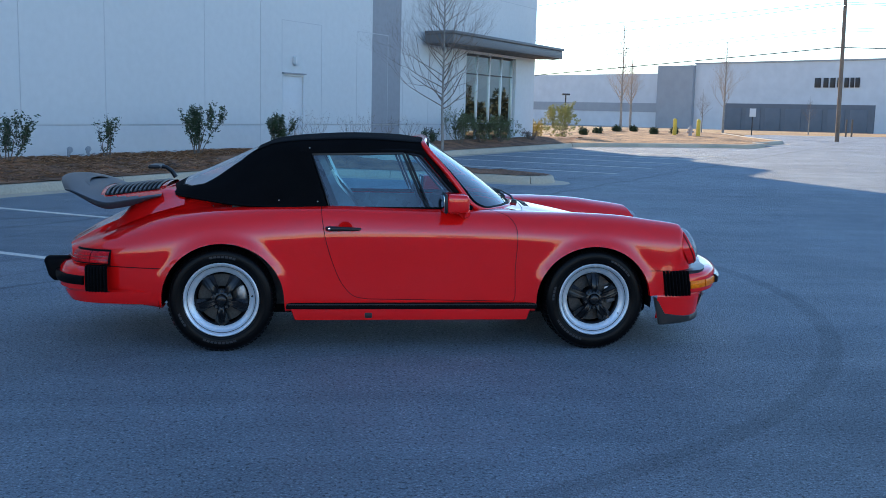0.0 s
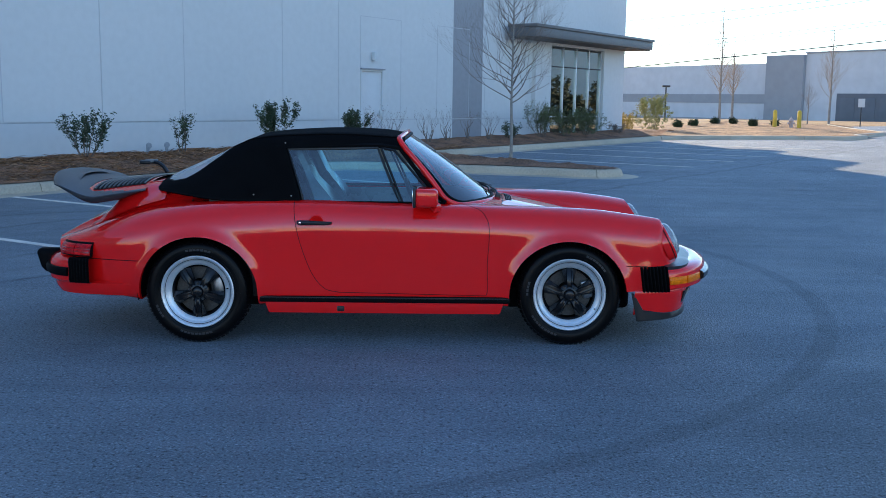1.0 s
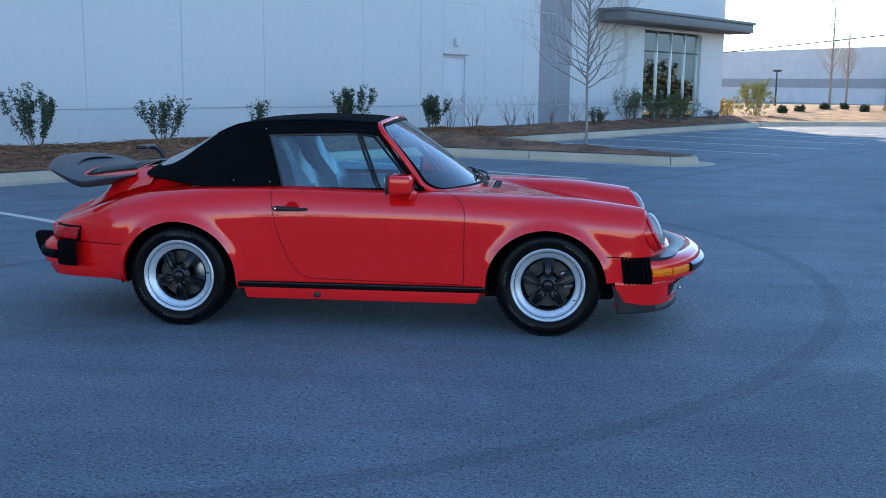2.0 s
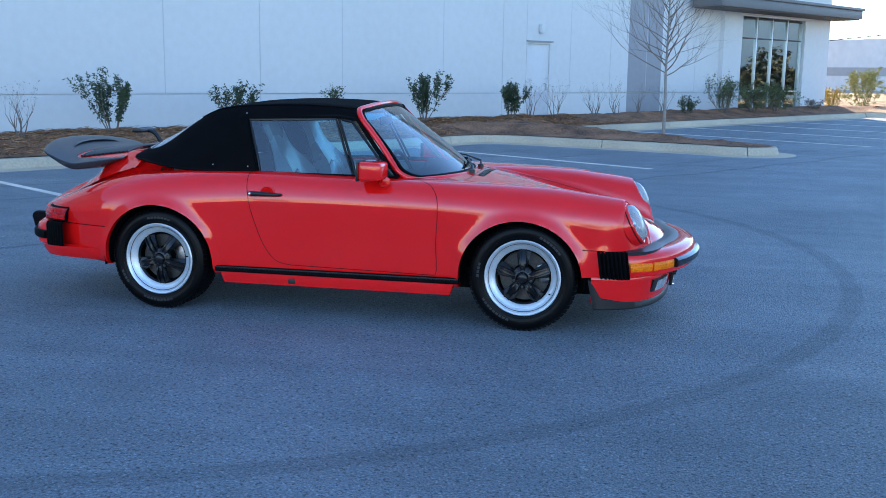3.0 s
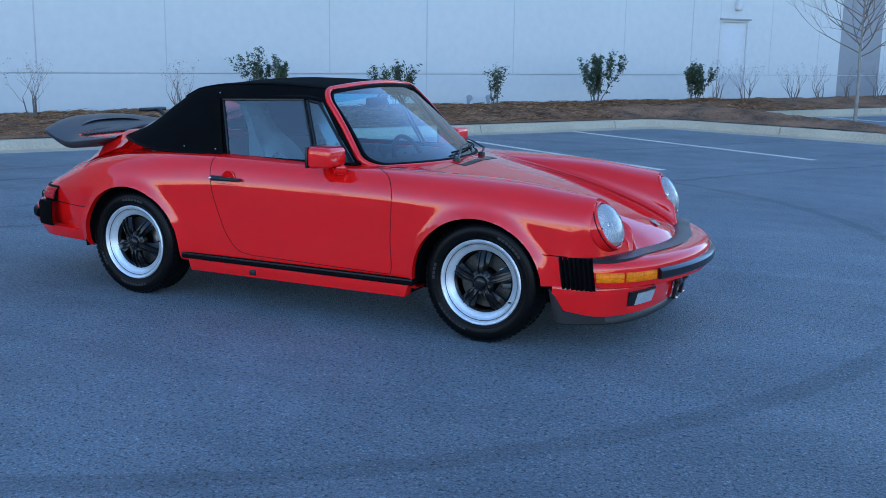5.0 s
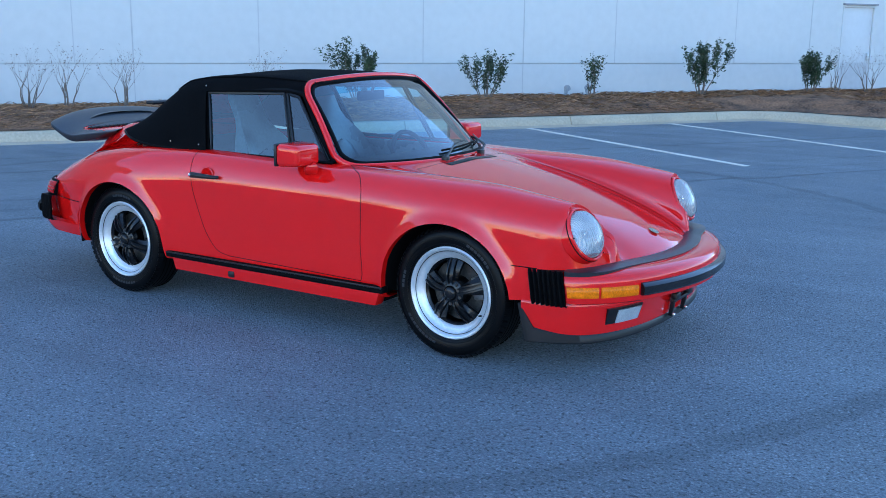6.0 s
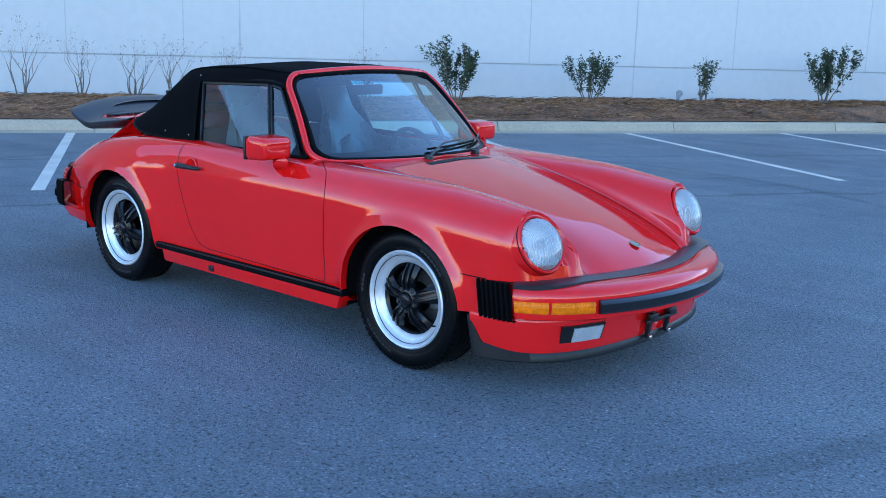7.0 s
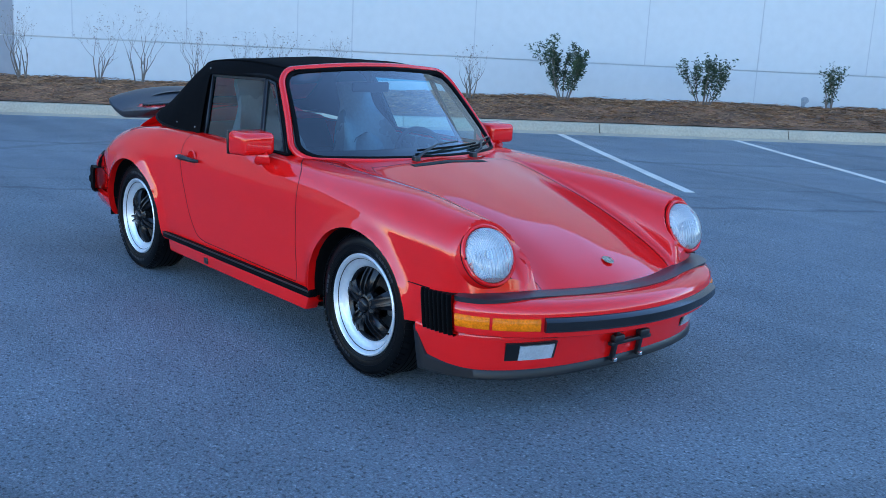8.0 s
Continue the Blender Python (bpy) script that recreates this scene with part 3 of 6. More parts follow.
def shrub(u, v, high, wide, seed, leaves=900, leaf=0.035, material=None, name="evergreen_shrub", label="", dome=0, stems=9, z=None, clump=0.035):
    rng = random.Random(seed)
    root = empty(name, LOT @ pose(u, v, bed_top(u, v) - 0.02 if z is None else z, 0, 0, seed * 47), label=label, category="shrub", group="shrubs along the wall" if z is None else "shrubs on the verge")
    bm, tips = bmesh.new(), []
    for k in range(stems):
        a = 2 * math.pi * k / stems + rng.uniform(-0.4, 0.4)
        out = Vector((math.cos(a) * wide * 0.24 * rng.uniform(.3, 1.1), math.sin(a) * wide * 0.24 * rng.uniform(.3, 1.1), high * rng.uniform(0.5, 0.75)))
        branch(bm, Vector((math.cos(a) * 0.05, math.sin(a) * 0.05, -0.05)), out, out.length, 0.014, 2, rng, 0.25, 3, 0.14, tips, 5, 0.10)
    big = max(t[0].z for t in tips)
    bmesh.ops.scale(bm, vec=(1, 1, high / big), verts=bm.verts)
    tips = [(Vector((p.x, p.y, p.z * high / big)), d) for p, d in tips]
    for k in range(dome):
        d = Vector((rng.gauss(0, 1), rng.gauss(0, 1), rng.gauss(0, 1))).normalized() * rng.uniform(.72, 1.0)
        tips.append((Vector((d.x * wide * .5, d.y * wide * .5, high * (.47 + .47 * d.z))), d))
    tagged(part("stem", bm, TWIG, root), kind="stuff")
    mesh_part("leaves", leaf_cloud(tips, leaves, leaf, clump, rng), material or LEAF, root, kind="stuff")
    return root


def bare_shrub(u, v, high, wide, seed, z=None):
    rng = random.Random(seed)
    root = empty("bare_shrub", LOT @ pose(u, v, bed_top(u, v) - 0.02 if z is None else z, 0, 0, seed * 31), label="leafless brown shrub with thin forked stems in pine straw", category="shrub", group="bare shrubs along the wall")
    bm, tips = bmesh.new(), []
    for k in range(rng.choice((4, 5, 6))):
        a = rng.uniform(0, 2 * math.pi)
        out = Vector((math.cos(a) * wide * 0.10, math.sin(a) * wide * 0.10, high * 0.5))
        branch(bm, Vector((math.cos(a) * 0.04, math.sin(a) * 0.04, -0.05)), out, out.length, 0.015, 4, rng, 0.46, 2, 0.14, tips, 5, 0.14)
    big = max(t[0].z for t in tips)
    bmesh.ops.scale(bm, vec=(1, 1, high / big), verts=bm.verts)
    tips = [(Vector((p.x, p.y, p.z * high / big)), d) for p, d in tips]
    tagged(part("stem", bm, TWIG, root), kind="stuff")
    mesh_part("buds", leaf_cloud(tips, 130, 0.017, 0.012, rng), TWIG, root, kind="stuff")
    return root


def bare_tree(x, y, z, high, seed, trunk=0.055, clear=1.5, label="", twig=None, spread=0.62, depth=4, reach=0.30, n=24, steep=0.75, fine=0.32):
    rng = random.Random(seed)
    root = empty("bare_tree", Matrix.Translation((x, y, z)) @ pose(0, 0, 0, 0, 0, seed * 13), label=label, category="tree", group="young bare trees")
    bm = tube([(0, 0, -0.1), (0.005, 0.0, clear * .5), (-0.01, 0.01, clear), (0.01, 0, high * .6), (0.0, 0.02, high * .82), (0.02, 0, high)], [trunk * 1.2, trunk, trunk * .85, trunk * .45, trunk * .22, .004], 8)
    part("trunk", bm, BARK, root)
    limbs = bmesh.new()
    for k in range(n):
        t = k / (n - 1)
        h = clear + (high * 0.82 - clear) * t
        a = k * 2.4 + rng.uniform(-.4, .4)
        l = high * reach * (1 - 0.72 * t) * rng.uniform(.8, 1.15)
        branch(limbs, Vector((0, 0, h)), Vector((math.cos(a), math.sin(a), steep + 0.5 * t)), l * .75, trunk * fine * (1 - .6 * t), depth - 1, rng, spread, 3, 0.08, None, 4, 0.12)
    part("crown", limbs, twig or TWIG, root)
    return root


# loose needles on the beds
def needles():
    rng, verts, faces = random.Random(5), [], []
    while len(faces) < 22000:
        u, v = rng.uniform(-9, 16), rng.uniform(9.8, 13.1)
        p = Vector((u, v, 0))
        base = bed_height(u, v)
        z = base + (0.055 * noise.noise(p * 1.1) + 0.035 * noise.noise(p * 3.7) + 0.02 * noise.noise(p * 9)) * smooth(0.165, 0.26, base) + 0.012 * noise.noise(p * 14)
        if edge_gap(rim_all, u, v) < .12 or (10.2 < u < 15.2 and v < 10.8):
            continue
        a, l, w = rng.uniform(0, math.pi), rng.uniform(.05, .13), rng.uniform(.004, .011)
        d, s = Vector((math.cos(a), math.sin(a), rng.uniform(-.25, .25))) * l, Vector((-math.sin(a), math.cos(a), 0)) * w
        c, i = Vector((u, v, z + rng.uniform(.0, .035))), len(verts)
        verts += [c - d, c + s + Vector((0, 0, .008)), c + d]
        faces.append((i, i + 1, i + 2))
    me = bpy.data.meshes.new("needles")
    me.from_pydata([tuple(q) for q in verts], [], faces)
    me.materials.append(STRAW)
    return tagged(placed(new("pine_needles", me), LOT), "loose tan and brown pine needles on the bed", "pine straw", kind="stuff")


needles()
EVER = "leggy dark green evergreen shrub in brown pine straw"
for u, high, wide, seed, leaves in ((3.60, 1.14, 1.5, 3, 1500), (6.08, .94, 1.15, 5, 1000), (8.33, .84, .5, 8, 330), (10.88, 1.12, .8, 11, 1700), (13.68, .90, .8, 14, 1400)):
    shrub(u, 11.7, high, wide, seed, leaves * 2, 0.032, stems=7 if leaves > 500 else 4, clump=0.03, label=EVER if leaves > 500 else "sparse small dark green evergreen shrub in pine straw")
for k, (u, high) in enumerate(((-5.4, 1.0), (-4.2, 1.05), (-3.55, 1.0), (-2.65, .95), (-1.8, .8), (-1.22, .85), (-.38, .78), (1.98, .75), (14.3, .8), (15.3, .78), (16.95, .75), (17.9, .8), (18.9, .7), (19.9, .72))):
    bare_shrub(u, 11.7 + 0.12 * math.sin(7 * k), high * 1.3, 1.0, 20 + k)
shrub(20.97, 11.6, 0.55, .8, 41, 900, label="low dark green shrub beside the grey wall band")
shrub(22.7, 11.5, 1.20, 2.1, 43, 2600, 0.032, LEAF_MID, clump=0.05, label="loose green shrub near the entrance window")
shrub(24.5, 11.6, 1.0, 1.7, 44, 3000, 0.034, LEAF_MID, dome=60, label="broad olive green shrub in front of the entrance window")
shrub(25.9, 11.6, .95, 1.7, 45, 3000, 0.034, LEAF_MID, dome=60, label="broad olive green shrub in front of the entrance window")
shrub(28.4, 11.6, .42, .9, 47, 500, 0.03, TWIG, label="low dark reddish winter shrub by the entrance")
bare_tree(*lot(13.08, 6.87, 0.28), 4.9, 4, 0.030, 1.12, "young leafless tree in the parking island", depth=5, spread=.60, n=60, steep=0.45, reach=.25, fine=0.44)
bare_tree(15.7, 48.8, 0.1, 6.9, 6, 0.07, 1.6, "tall slim leafless tree on the sunlit verge", PALE_TWIG, .42, 5, .20, 44, 1.1)
bare_tree(19.8, 60.6, 0.0, 5.4, 9, 0.08, 1.7, "broad leafless tree on the sunlit verge", PALE_TWIG, .42, 5, .19, 44, 1.0)
bare_tree(23.3, 52.9, 0.05, 6.4, 12, 0.07, 1.6, "slim leafless tree on the sunlit verge", PALE_TWIG, .42, 5, .18, 40, 1.1)
bare_tree(24.4, 59.4, 0.0, 2.9, 15, 0.04, 1.0, "small leafless tree beside the far warehouse", depth=3)
bare_tree(32.4, 60.3, 0.0, 2.6, 18, 0.04, 0.8, "small leafless tree before the far warehouse", depth=3)
INV = LOT.inverted()


def verge_shrub(x, y, high, wide, seed, leaves, leaf, material, label, name="verge_shrub", dome=160):
    p = INV @ Vector((x, y, 0))
    return shrub(p.x, p.y, high, wide, seed, leaves, leaf, material, name, label, dome=dome, z=0.12)


verge_shrub(9.6, 37.2, 1.6, 1.9, 51, 6500, 0.042, LEAF_OLIVE, "large airy sunlit olive green bush by the building corner", dome=110)
verge_shrub(8.3, 36.4, .85, .85, 52, 1500, 0.045, LEAF_GOLD, "small golden yellow bush by the building corner")
for k, (x, y) in enumerate(((12.8, 42.8), (15.4, 48.5), (16.6, 49.2), (16.2, 44.4), (17.6, 45.3), (11.6, 41.0))):
    verge_shrub(x, y, .46, .52, 60 + k, 1300, 0.045, LEAF, "small round clipped green shrub on the sunlit verge", "round_shrub")

# woods beyond the lot, in the sun
rng = random.Random(77)
tips = []
for k in range(1100):
    a = radians(rng.uniform(-200, 22))
    r = rng.uniform(84, 100)
    top = rng.uniform(1.6, 3.4)
    for h in range(4):
        tips.append((Vector((r * math.cos(a) + rng.gauss(0, 1.1), r * math.sin(a) + rng.gauss(0, 1.1), 0.3 + top * (h + rng.random()) / 4)), Vector((0, 0, 1))))
woods = empty("woods", Matrix(), label="mixed brown and green woods beyond the parking lot", category="woods", kind="stuff")
mesh_part("foliage", leaf_cloud(tips, 42000, 0.30, 0.42, rng, 0.6), LEAF_WOODS, woods, kind="stuff")
trunks = bmesh.new()
for p, d in tips[::16]:
    trunks = tube([(p.x, p.y, -.5), (p.x + .2, p.y, p.z + .6)], [.16, .05], 5, trunks)
tagged(part("trunks", trunks, BARK, woods), kind="stuff")

tips = []
for k in range(300):
    a, r = radians(rng.uniform(20, 52)), rng.uniform(52, 70)
    top = rng.uniform(1.3, 2.6) + (1.2 if k % 9 == 0 else 0)
    tips += [(Vector((r * math.cos(a) + rng.gauss(0, .35) * (1.2 - h / 4), r * math.sin(a) + rng.gauss(0, .35) * (1.2 - h / 4), 0.2 + top * (h + rng.random()) / 4)), Vector((0, 0, 1))) for h in range(4)]
pines = empty("pine_woods", Matrix(), label="low dark pine woods beyond the drive", category="woods", kind="stuff")
mesh_part("foliage", leaf_cloud(tips, 22000, 0.26, 0.28, rng, 0.6), PINE_WOODS, pines, kind="stuff")

# ---- small grey shapes of unknown kind at the foot of the wall ----
for u, lean in ((8.40, 6), (8.92, -9)):
    mk = empty("ground_marker", LOT @ pose(u, 12.86, bed_top(u, 12.86) - .03, 8, lean, 0), label="small grey fan-shaped plate in pine straw by the wall", category="marker", group="markers by the wall")
    fan = [(-.02, 0), (.02, 0), (.035, .12)] + [(.085 * math.cos(radians(a)), .17 + .085 * math.sin(radians(a))) for a in span(0, 150, 25)] + [(-.05, .14)]
    part("blade", joined(None, prism(fan, -.006, .006, bevel=.002), Matrix.Rotation(radians(90), 4, "X")), PLATE_GREY, mk)

# ---- verge furniture ----
def bollard(x, y):
    b = empty("bollard", Matrix.Translation((x, y, 0.08)), label="yellow painted steel bollard on the sunlit verge", category="bollard", group="yellow bollards")
    part("post", joined(None, lathe([(.10, -.1), (.10, .86), (.085, .93), (.045, .965), (0, .975)], 20), Matrix.Rotation(radians(90), 4, "X")), YELLOW, b)


bollard(17.0, 43.5), bollard(17.5, 41.5)
hyd = empty("fire_hydrant", Matrix.Translation((17.5, 42.6, 0.08)), label="pale weathered fire hydrant between two bollards", category="hydrant")
part("barrel", joined(None, lathe([(.14, 0), (.14, .05), (.09, .07), (.09, .40), (.12, .42), (.12, .47), (.08, .55), (.03, .60), (.03, .66), (0, .66)], 20), Matrix.Rotation(radians(90), 4, "X")), PINK_PAINT, hyd)
part("outlet", tube([(-.17, 0, .33), (.17, 0, .33)], .05, 10), PINK_PAINT, hyd)
sign = empty("road_sign", Matrix.Translation((25.7, 54.2, 0)) @ pose(0, 0, 0, 0, 0, -28), label="small white road sign on a dark post", category="sign")
part("post", box(-.03, .03, -.03, .03, -.2, 1.62), DARK_FRAME, sign)
part("plate", box(-.19, .19, -.045, -.032, 1.15, 1.66, .005), WALL_WHITE, sign)
for x, y in ((31.9, 54.2), (32.5, 54.6)):
    mk = empty("marker_post", Matrix.Translation((x, y, -.05)), label="thin orange-brown marker post by the road", category="post", group="marker posts")
    part("post", tube([(0, 0, -.1), (0, 0, 1.15)], .06, 8), POLE_WOOD, mk)
lampp = empty("street_lamp", Matrix.Translation((17.0, 68, -1.3)), label="dark pole lamp far across the verge", category="street lamp")
part("pole", tube([(0, 0, 0), (0, 0, 3.7)], [.07, .05], 8), DARK_FRAME, lampp)
part("head", box(-.28, .28, -.2, .2, 3.68, 3.82, .03), DARK_FRAME, lampp)
manhole = empty("sewer_lid", Matrix.Translation((11.5, 34.0, 0.03)), label="pale patch of fresh concrete by the drive kerb", category="concrete patch", kind="structure")
part("slab", box(-1.0, 1.0, -.8, .8, -.02, .012, .005), CONCRETE, manhole)

# wooden pole and its cables
pole = empty("utility_pole", Matrix.Translation((25.85, 43.8, -0.1)), label="weathered wooden utility pole carrying cables", category="utility pole")
part("shaft", tube([(.06, 0, 0), (0, 0, 5), (-.10, 0, 10.5)], [.115, .10, .08], 12), POLE_WOOD, pole)
part("crossarm", box(-.5, .5, -.06, .06, 9.3, 9.45, .01), POLE_WOOD, pole)
part("insulator", tube([(-.1, 0, 7.0), (-.1, -.16, 7.05)], .05, 8), DARK_FRAME, pole)
AT = Vector((25.7, 43.85, 0))
for z, left, sag in ((9.2, 7.05, .3), (7.15, 6.05, .5), (7.05, 5.25, .35), (5.85, 4.2, .15), (5.70, 4.0, .2), (4.86, 3.18, .12)):
    a = Vector((10.6, 49.15, left))
    far = AT + (Vector((a.x, a.y, 0)) - AT) * 3.2
    far.z = z + (left - z) * 3.2 * .93
    right = AT + (AT - Vector((a.x, a.y, 0))) * 2.2
    cable = empty("overhead_cable", Matrix(), label="thin black overhead cable tied to the wooden pole", category="cable", group="overhead cables")
    pts = [far.lerp(Vector((AT.x, AT.y, z)), t) - Vector((0, 0, sag * 4 * t * (1 - t))) for t in span(0, 1, .1)] + [Vector((AT.x, AT.y, z)).lerp(Vector((right.x, right.y, z - .6)), t) - Vector((0, 0, sag * 2 * t * (1 - t))) for t in span(.1, 1, .1)]
    part("strand", tube(pts, .012 if z > 5 else .026, 5), CABLE, cable)

# far warehouse
FAR = Matrix.Translation((38.1, 98.4, -0.9)) @ Matrix.Rotation(math.atan2(-18.2, 10.8), 4, "Z")
far = empty("far_warehouse", FAR, label="long grey and white warehouse beyond the road", category="warehouse")
part("main_wall", box(0, 62, 0, 30, -2, 7.2), FAR_WHITE, far, smooth=False)
part("corner_wall", box(-4.9, -.003, -.4, 29, -2, 7.1), FAR_GREY, far, smooth=False)
part("side_wall", box(-40, -4.91, .6, 28, -2, 6.35), FAR_WHITE, far, smooth=False)
part("grey_band", box(-40, -4.92, .55, .597, 2.05, 3.05), FAR_GREY, far, smooth=False)
part("base_band", box(-40, -4.92, .55, .597, -2, .35), FAR_GREY, far, smooth=False)
part("coping", box(-.1, 62.1, -.1, 30.1, 7.205, 7.35), FAR_GREY, far, smooth=False)
# dark sheet over the wall along the docks
part("dock_band", box(4.0, 20.6, -.06, -.004, -1.2, 3.15), FAR_DARK, far, "dark loading dock band", smooth=False)
for k in range(7):
    x = 4.4 + 2.3 * k
    part("dock_door", box(x, x + 1.75, -.10, -.064, -.4, 2.7, .01), FAR_DARK, far)
board = empty("wall_sign", FAR, label="row of black plain letter blocks on the far wall", category="sign")
x = 14.3
for w in (.95, .72, .74, .74, .62, .50, .62):
    part("letter_block", box(x, x + w * .66, -.12, -.004, 4.75, 5.65, .02), LETTER, board)
    x += w * .98


# raised rings of mulch round the verge trees
for k, (x, y) in enumerate(((15.7, 48.8), (19.8, 60.6), (23.3, 52.9), (12.8, 42.8), (16.9, 44.8))):
    ring = part("mulch_ring", joined(None, lathe([(0, .16), (.5, .14), (1.0, .09), (1.45, .0), (1.6, -.1)], 20), Matrix.Rotation(radians(90), 4, "X")), RED_MULCH)
    tagged(placed(ring, pose(x, y, .1 if y < 50 else .0, 0, 0, 40 * k)), "low mound of reddish mulch on the verge", "mulch", "mulch mounds on the verge")

# unseen cream sheds, added so that the paintwork mirrors a bright line
for (x0, y0), way, long_ in (((-85, -60), (1, 0), 122), ((38, -60), (.8, .6), 60)):
    m = Matrix.Translation((x0, y0, -.1)) @ Matrix.Rotation(math.atan2(way[1], way[0]), 4, "Z")
    shed = empty("cream_warehouse", m, label="long low cream warehouse in the sun, added out of view across the lot", category="warehouse", group="cream warehouses")
    part("wall", box(0, long_, -18, 0, 0, 4.3), CREAM_WALL, shed, smooth=False)
    part("roof", box(-.15, long_ + .15, -18.1, .15, 4.305, 4.45), FAR_GREY, shed, smooth=False)
    for k in range(int(long_ / 11)):
        part("dock_door", box(4 + 11 * k, 7 + 11 * k, .004, .05, .6, 3.2), FAR_GREY, shed, smooth=False)

# ---- the car ----
RED = surface("red_car_paint", (0.755, 0.0058, 0.0047), 0.4, 0.02, 2, 300, coat=1.0, rvar=0.05, spec=0.0, coat_ior=1.62)
BLACK_RUBBER = surface("black_rubber", (0.0035, 0.0035, 0.004), 0.55, 0.15, 6, 60, 0.1, 200, spec=0.06)
TYRE = surface("tyre_rubber", (0.003, 0.003, 0.0034), 0.36, 0.2, 8, 80, 0.15, 160, spec=0.14)
BLACK_PLASTIC = surface("black_plastic", (0.010, 0.010, 0.011), 0.38, 0.1, 5, 50, spec=0.4)
GLOSS_BLACK = surface("gloss_black", (0.010, 0.010, 0.011), 0.2, 0.1, 5, 50, spec=0.6)
GRAPHITE_LIP = surface("tail_rubber", (0.026, 0.027, 0.031), 0.36, 0.12, 4, 60, 0.1, 200)
FABRIC = surface("black_canvas", (0.005, 0.005, 0.0055), 0.9, 0.25, 5, 180, 0.5, 900, dist=0.001, spec=0.04, sheen=0.0)
WHEEL_BLACK = surface("wheel_black", (0.007, 0.007, 0.008), 0.26, 0.15, 8, 60, spec=0.40)
POLISHED = surface("polished_alloy", (0.74, 0.75, 0.76), 0.36, 0.05, 5, 60, metal=0.5)
# darker than bare steel: disc behind the spokes, rim line and bolts
DISC_DARK = surface("disc_dark_metal", (0.07, 0.065, 0.06), 0.5, 0.2, 10, 80, metal=0.5)
DISC_STEEL = surface("disc_steel", (0.35, 0.34, 0.33), 0.4, 0.1, 10, 80, metal=1.0)
BADGE = surface("badge_enamel", (0.42, 0.36, 0.24), 0.3, 0.45, 70, 160, metal=0.5)
CHROME = surface("chrome", (0.85, 0.85, 0.86), 0.08, 0.02, 5, 60, metal=1.0)
DARK = surface("underbody", (0.006, 0.006, 0.0065), 0.9, 0.1, 5, 50, spec=0.1)
LEATHER = surface("blue_grey_leather", (0.13, 0.145, 0.155), 0.28, 0.10, 4, 60, 0.2, 300, spec=0.7)
CARPET = surface("dark_carpet", (0.05, 0.048, 0.045), 0.95, 0.15, 6, 100, 0.5, 500)
DASH = surface("black_dash", (0.025, 0.025, 0.027), 0.55, 0.1, 5, 80, 0.1, 300)
AMBER = surface("amber_lens", (0.92, 0.205, 0.002), 0.2, 0.16, 34, 120, coat=0.12, spec=0.1)
TAIL_RED = surface("red_lens", (0.62, 0.006, 0.010), 0.15, 0.30, 22, 90, coat=0.25, spec=0.1)
TAIL_DARK = surface("red_lens_dark", (0.22, 0.008, 0.008), 0.15, 0.12, 10, 90, coat=1.0)
REFLECTOR = surface("lamp_reflector", (0.88, 0.89, 0.90), 0.35, 0.03, 8, 60, metal=0.0)
WINDOW = glass("windscreen_glass", (0.78, 0.95, 1.0), 0.0, 2.4, 0.98)
SIDE_GLASS = glass("side_glass", (0.66, 0.93, 1.0), 0.0, 2.05, 1.0)
SHADE_GLASS = glass("shade_band_glass", (0.25, 0.72, 0.92), 0.0, 1.2, 0.9)
FOG_GLASS = surface("fog_glass", (0.48, 0.50, 0.52), 0.15, 0.10, 20, 120, coat=1.0, bump=0.4, bscale=150)
LENS = glass("lamp_glass", (0.95, 0.97, 0.97), 0.05, 1.6, 0.95, haze=0.28, ribs=42)
MIRROR = surface("mirror_glass", (0.9, 0.9, 0.9), 0.02, 0.01, 5, 50, metal=1.0, rvar=0.0)


def curve(knots):
    """A smooth function through knots (x, value) that does not overshoot."""
    xs, ys = [k[0] for k in knots], [k[1] for k in knots]
    n = len(xs)
    h = [xs[i + 1] - xs[i] for i in range(n - 1)]
    d = [(ys[i + 1] - ys[i]) / h[i] for i in range(n - 1)]
    m = [d[0]] + [0.0] * (n - 2) + [d[-1]]
    for i in range(1, n - 1):
        if d[i - 1] * d[i] > 0:
            a, b = 2 * h[i] + h[i - 1], h[i] + 2 * h[i - 1]
            m[i] = (a + b) / (a / d[i - 1] + b / d[i])

    def f(x):
        x = min(max(x, xs[0]), xs[-1])
        i = max(k for k in range(n - 1) if xs[k] <= x)
        t = (x - xs[i]) / h[i]
        return ((1 + 2 * t) * ys[i] + t * h[i] * m[i]) * (1 - t) ** 2 + (ys[i + 1] * (3 - 2 * t) + (t - 1) * h[i] * m[i + 1]) * t * t
    return f


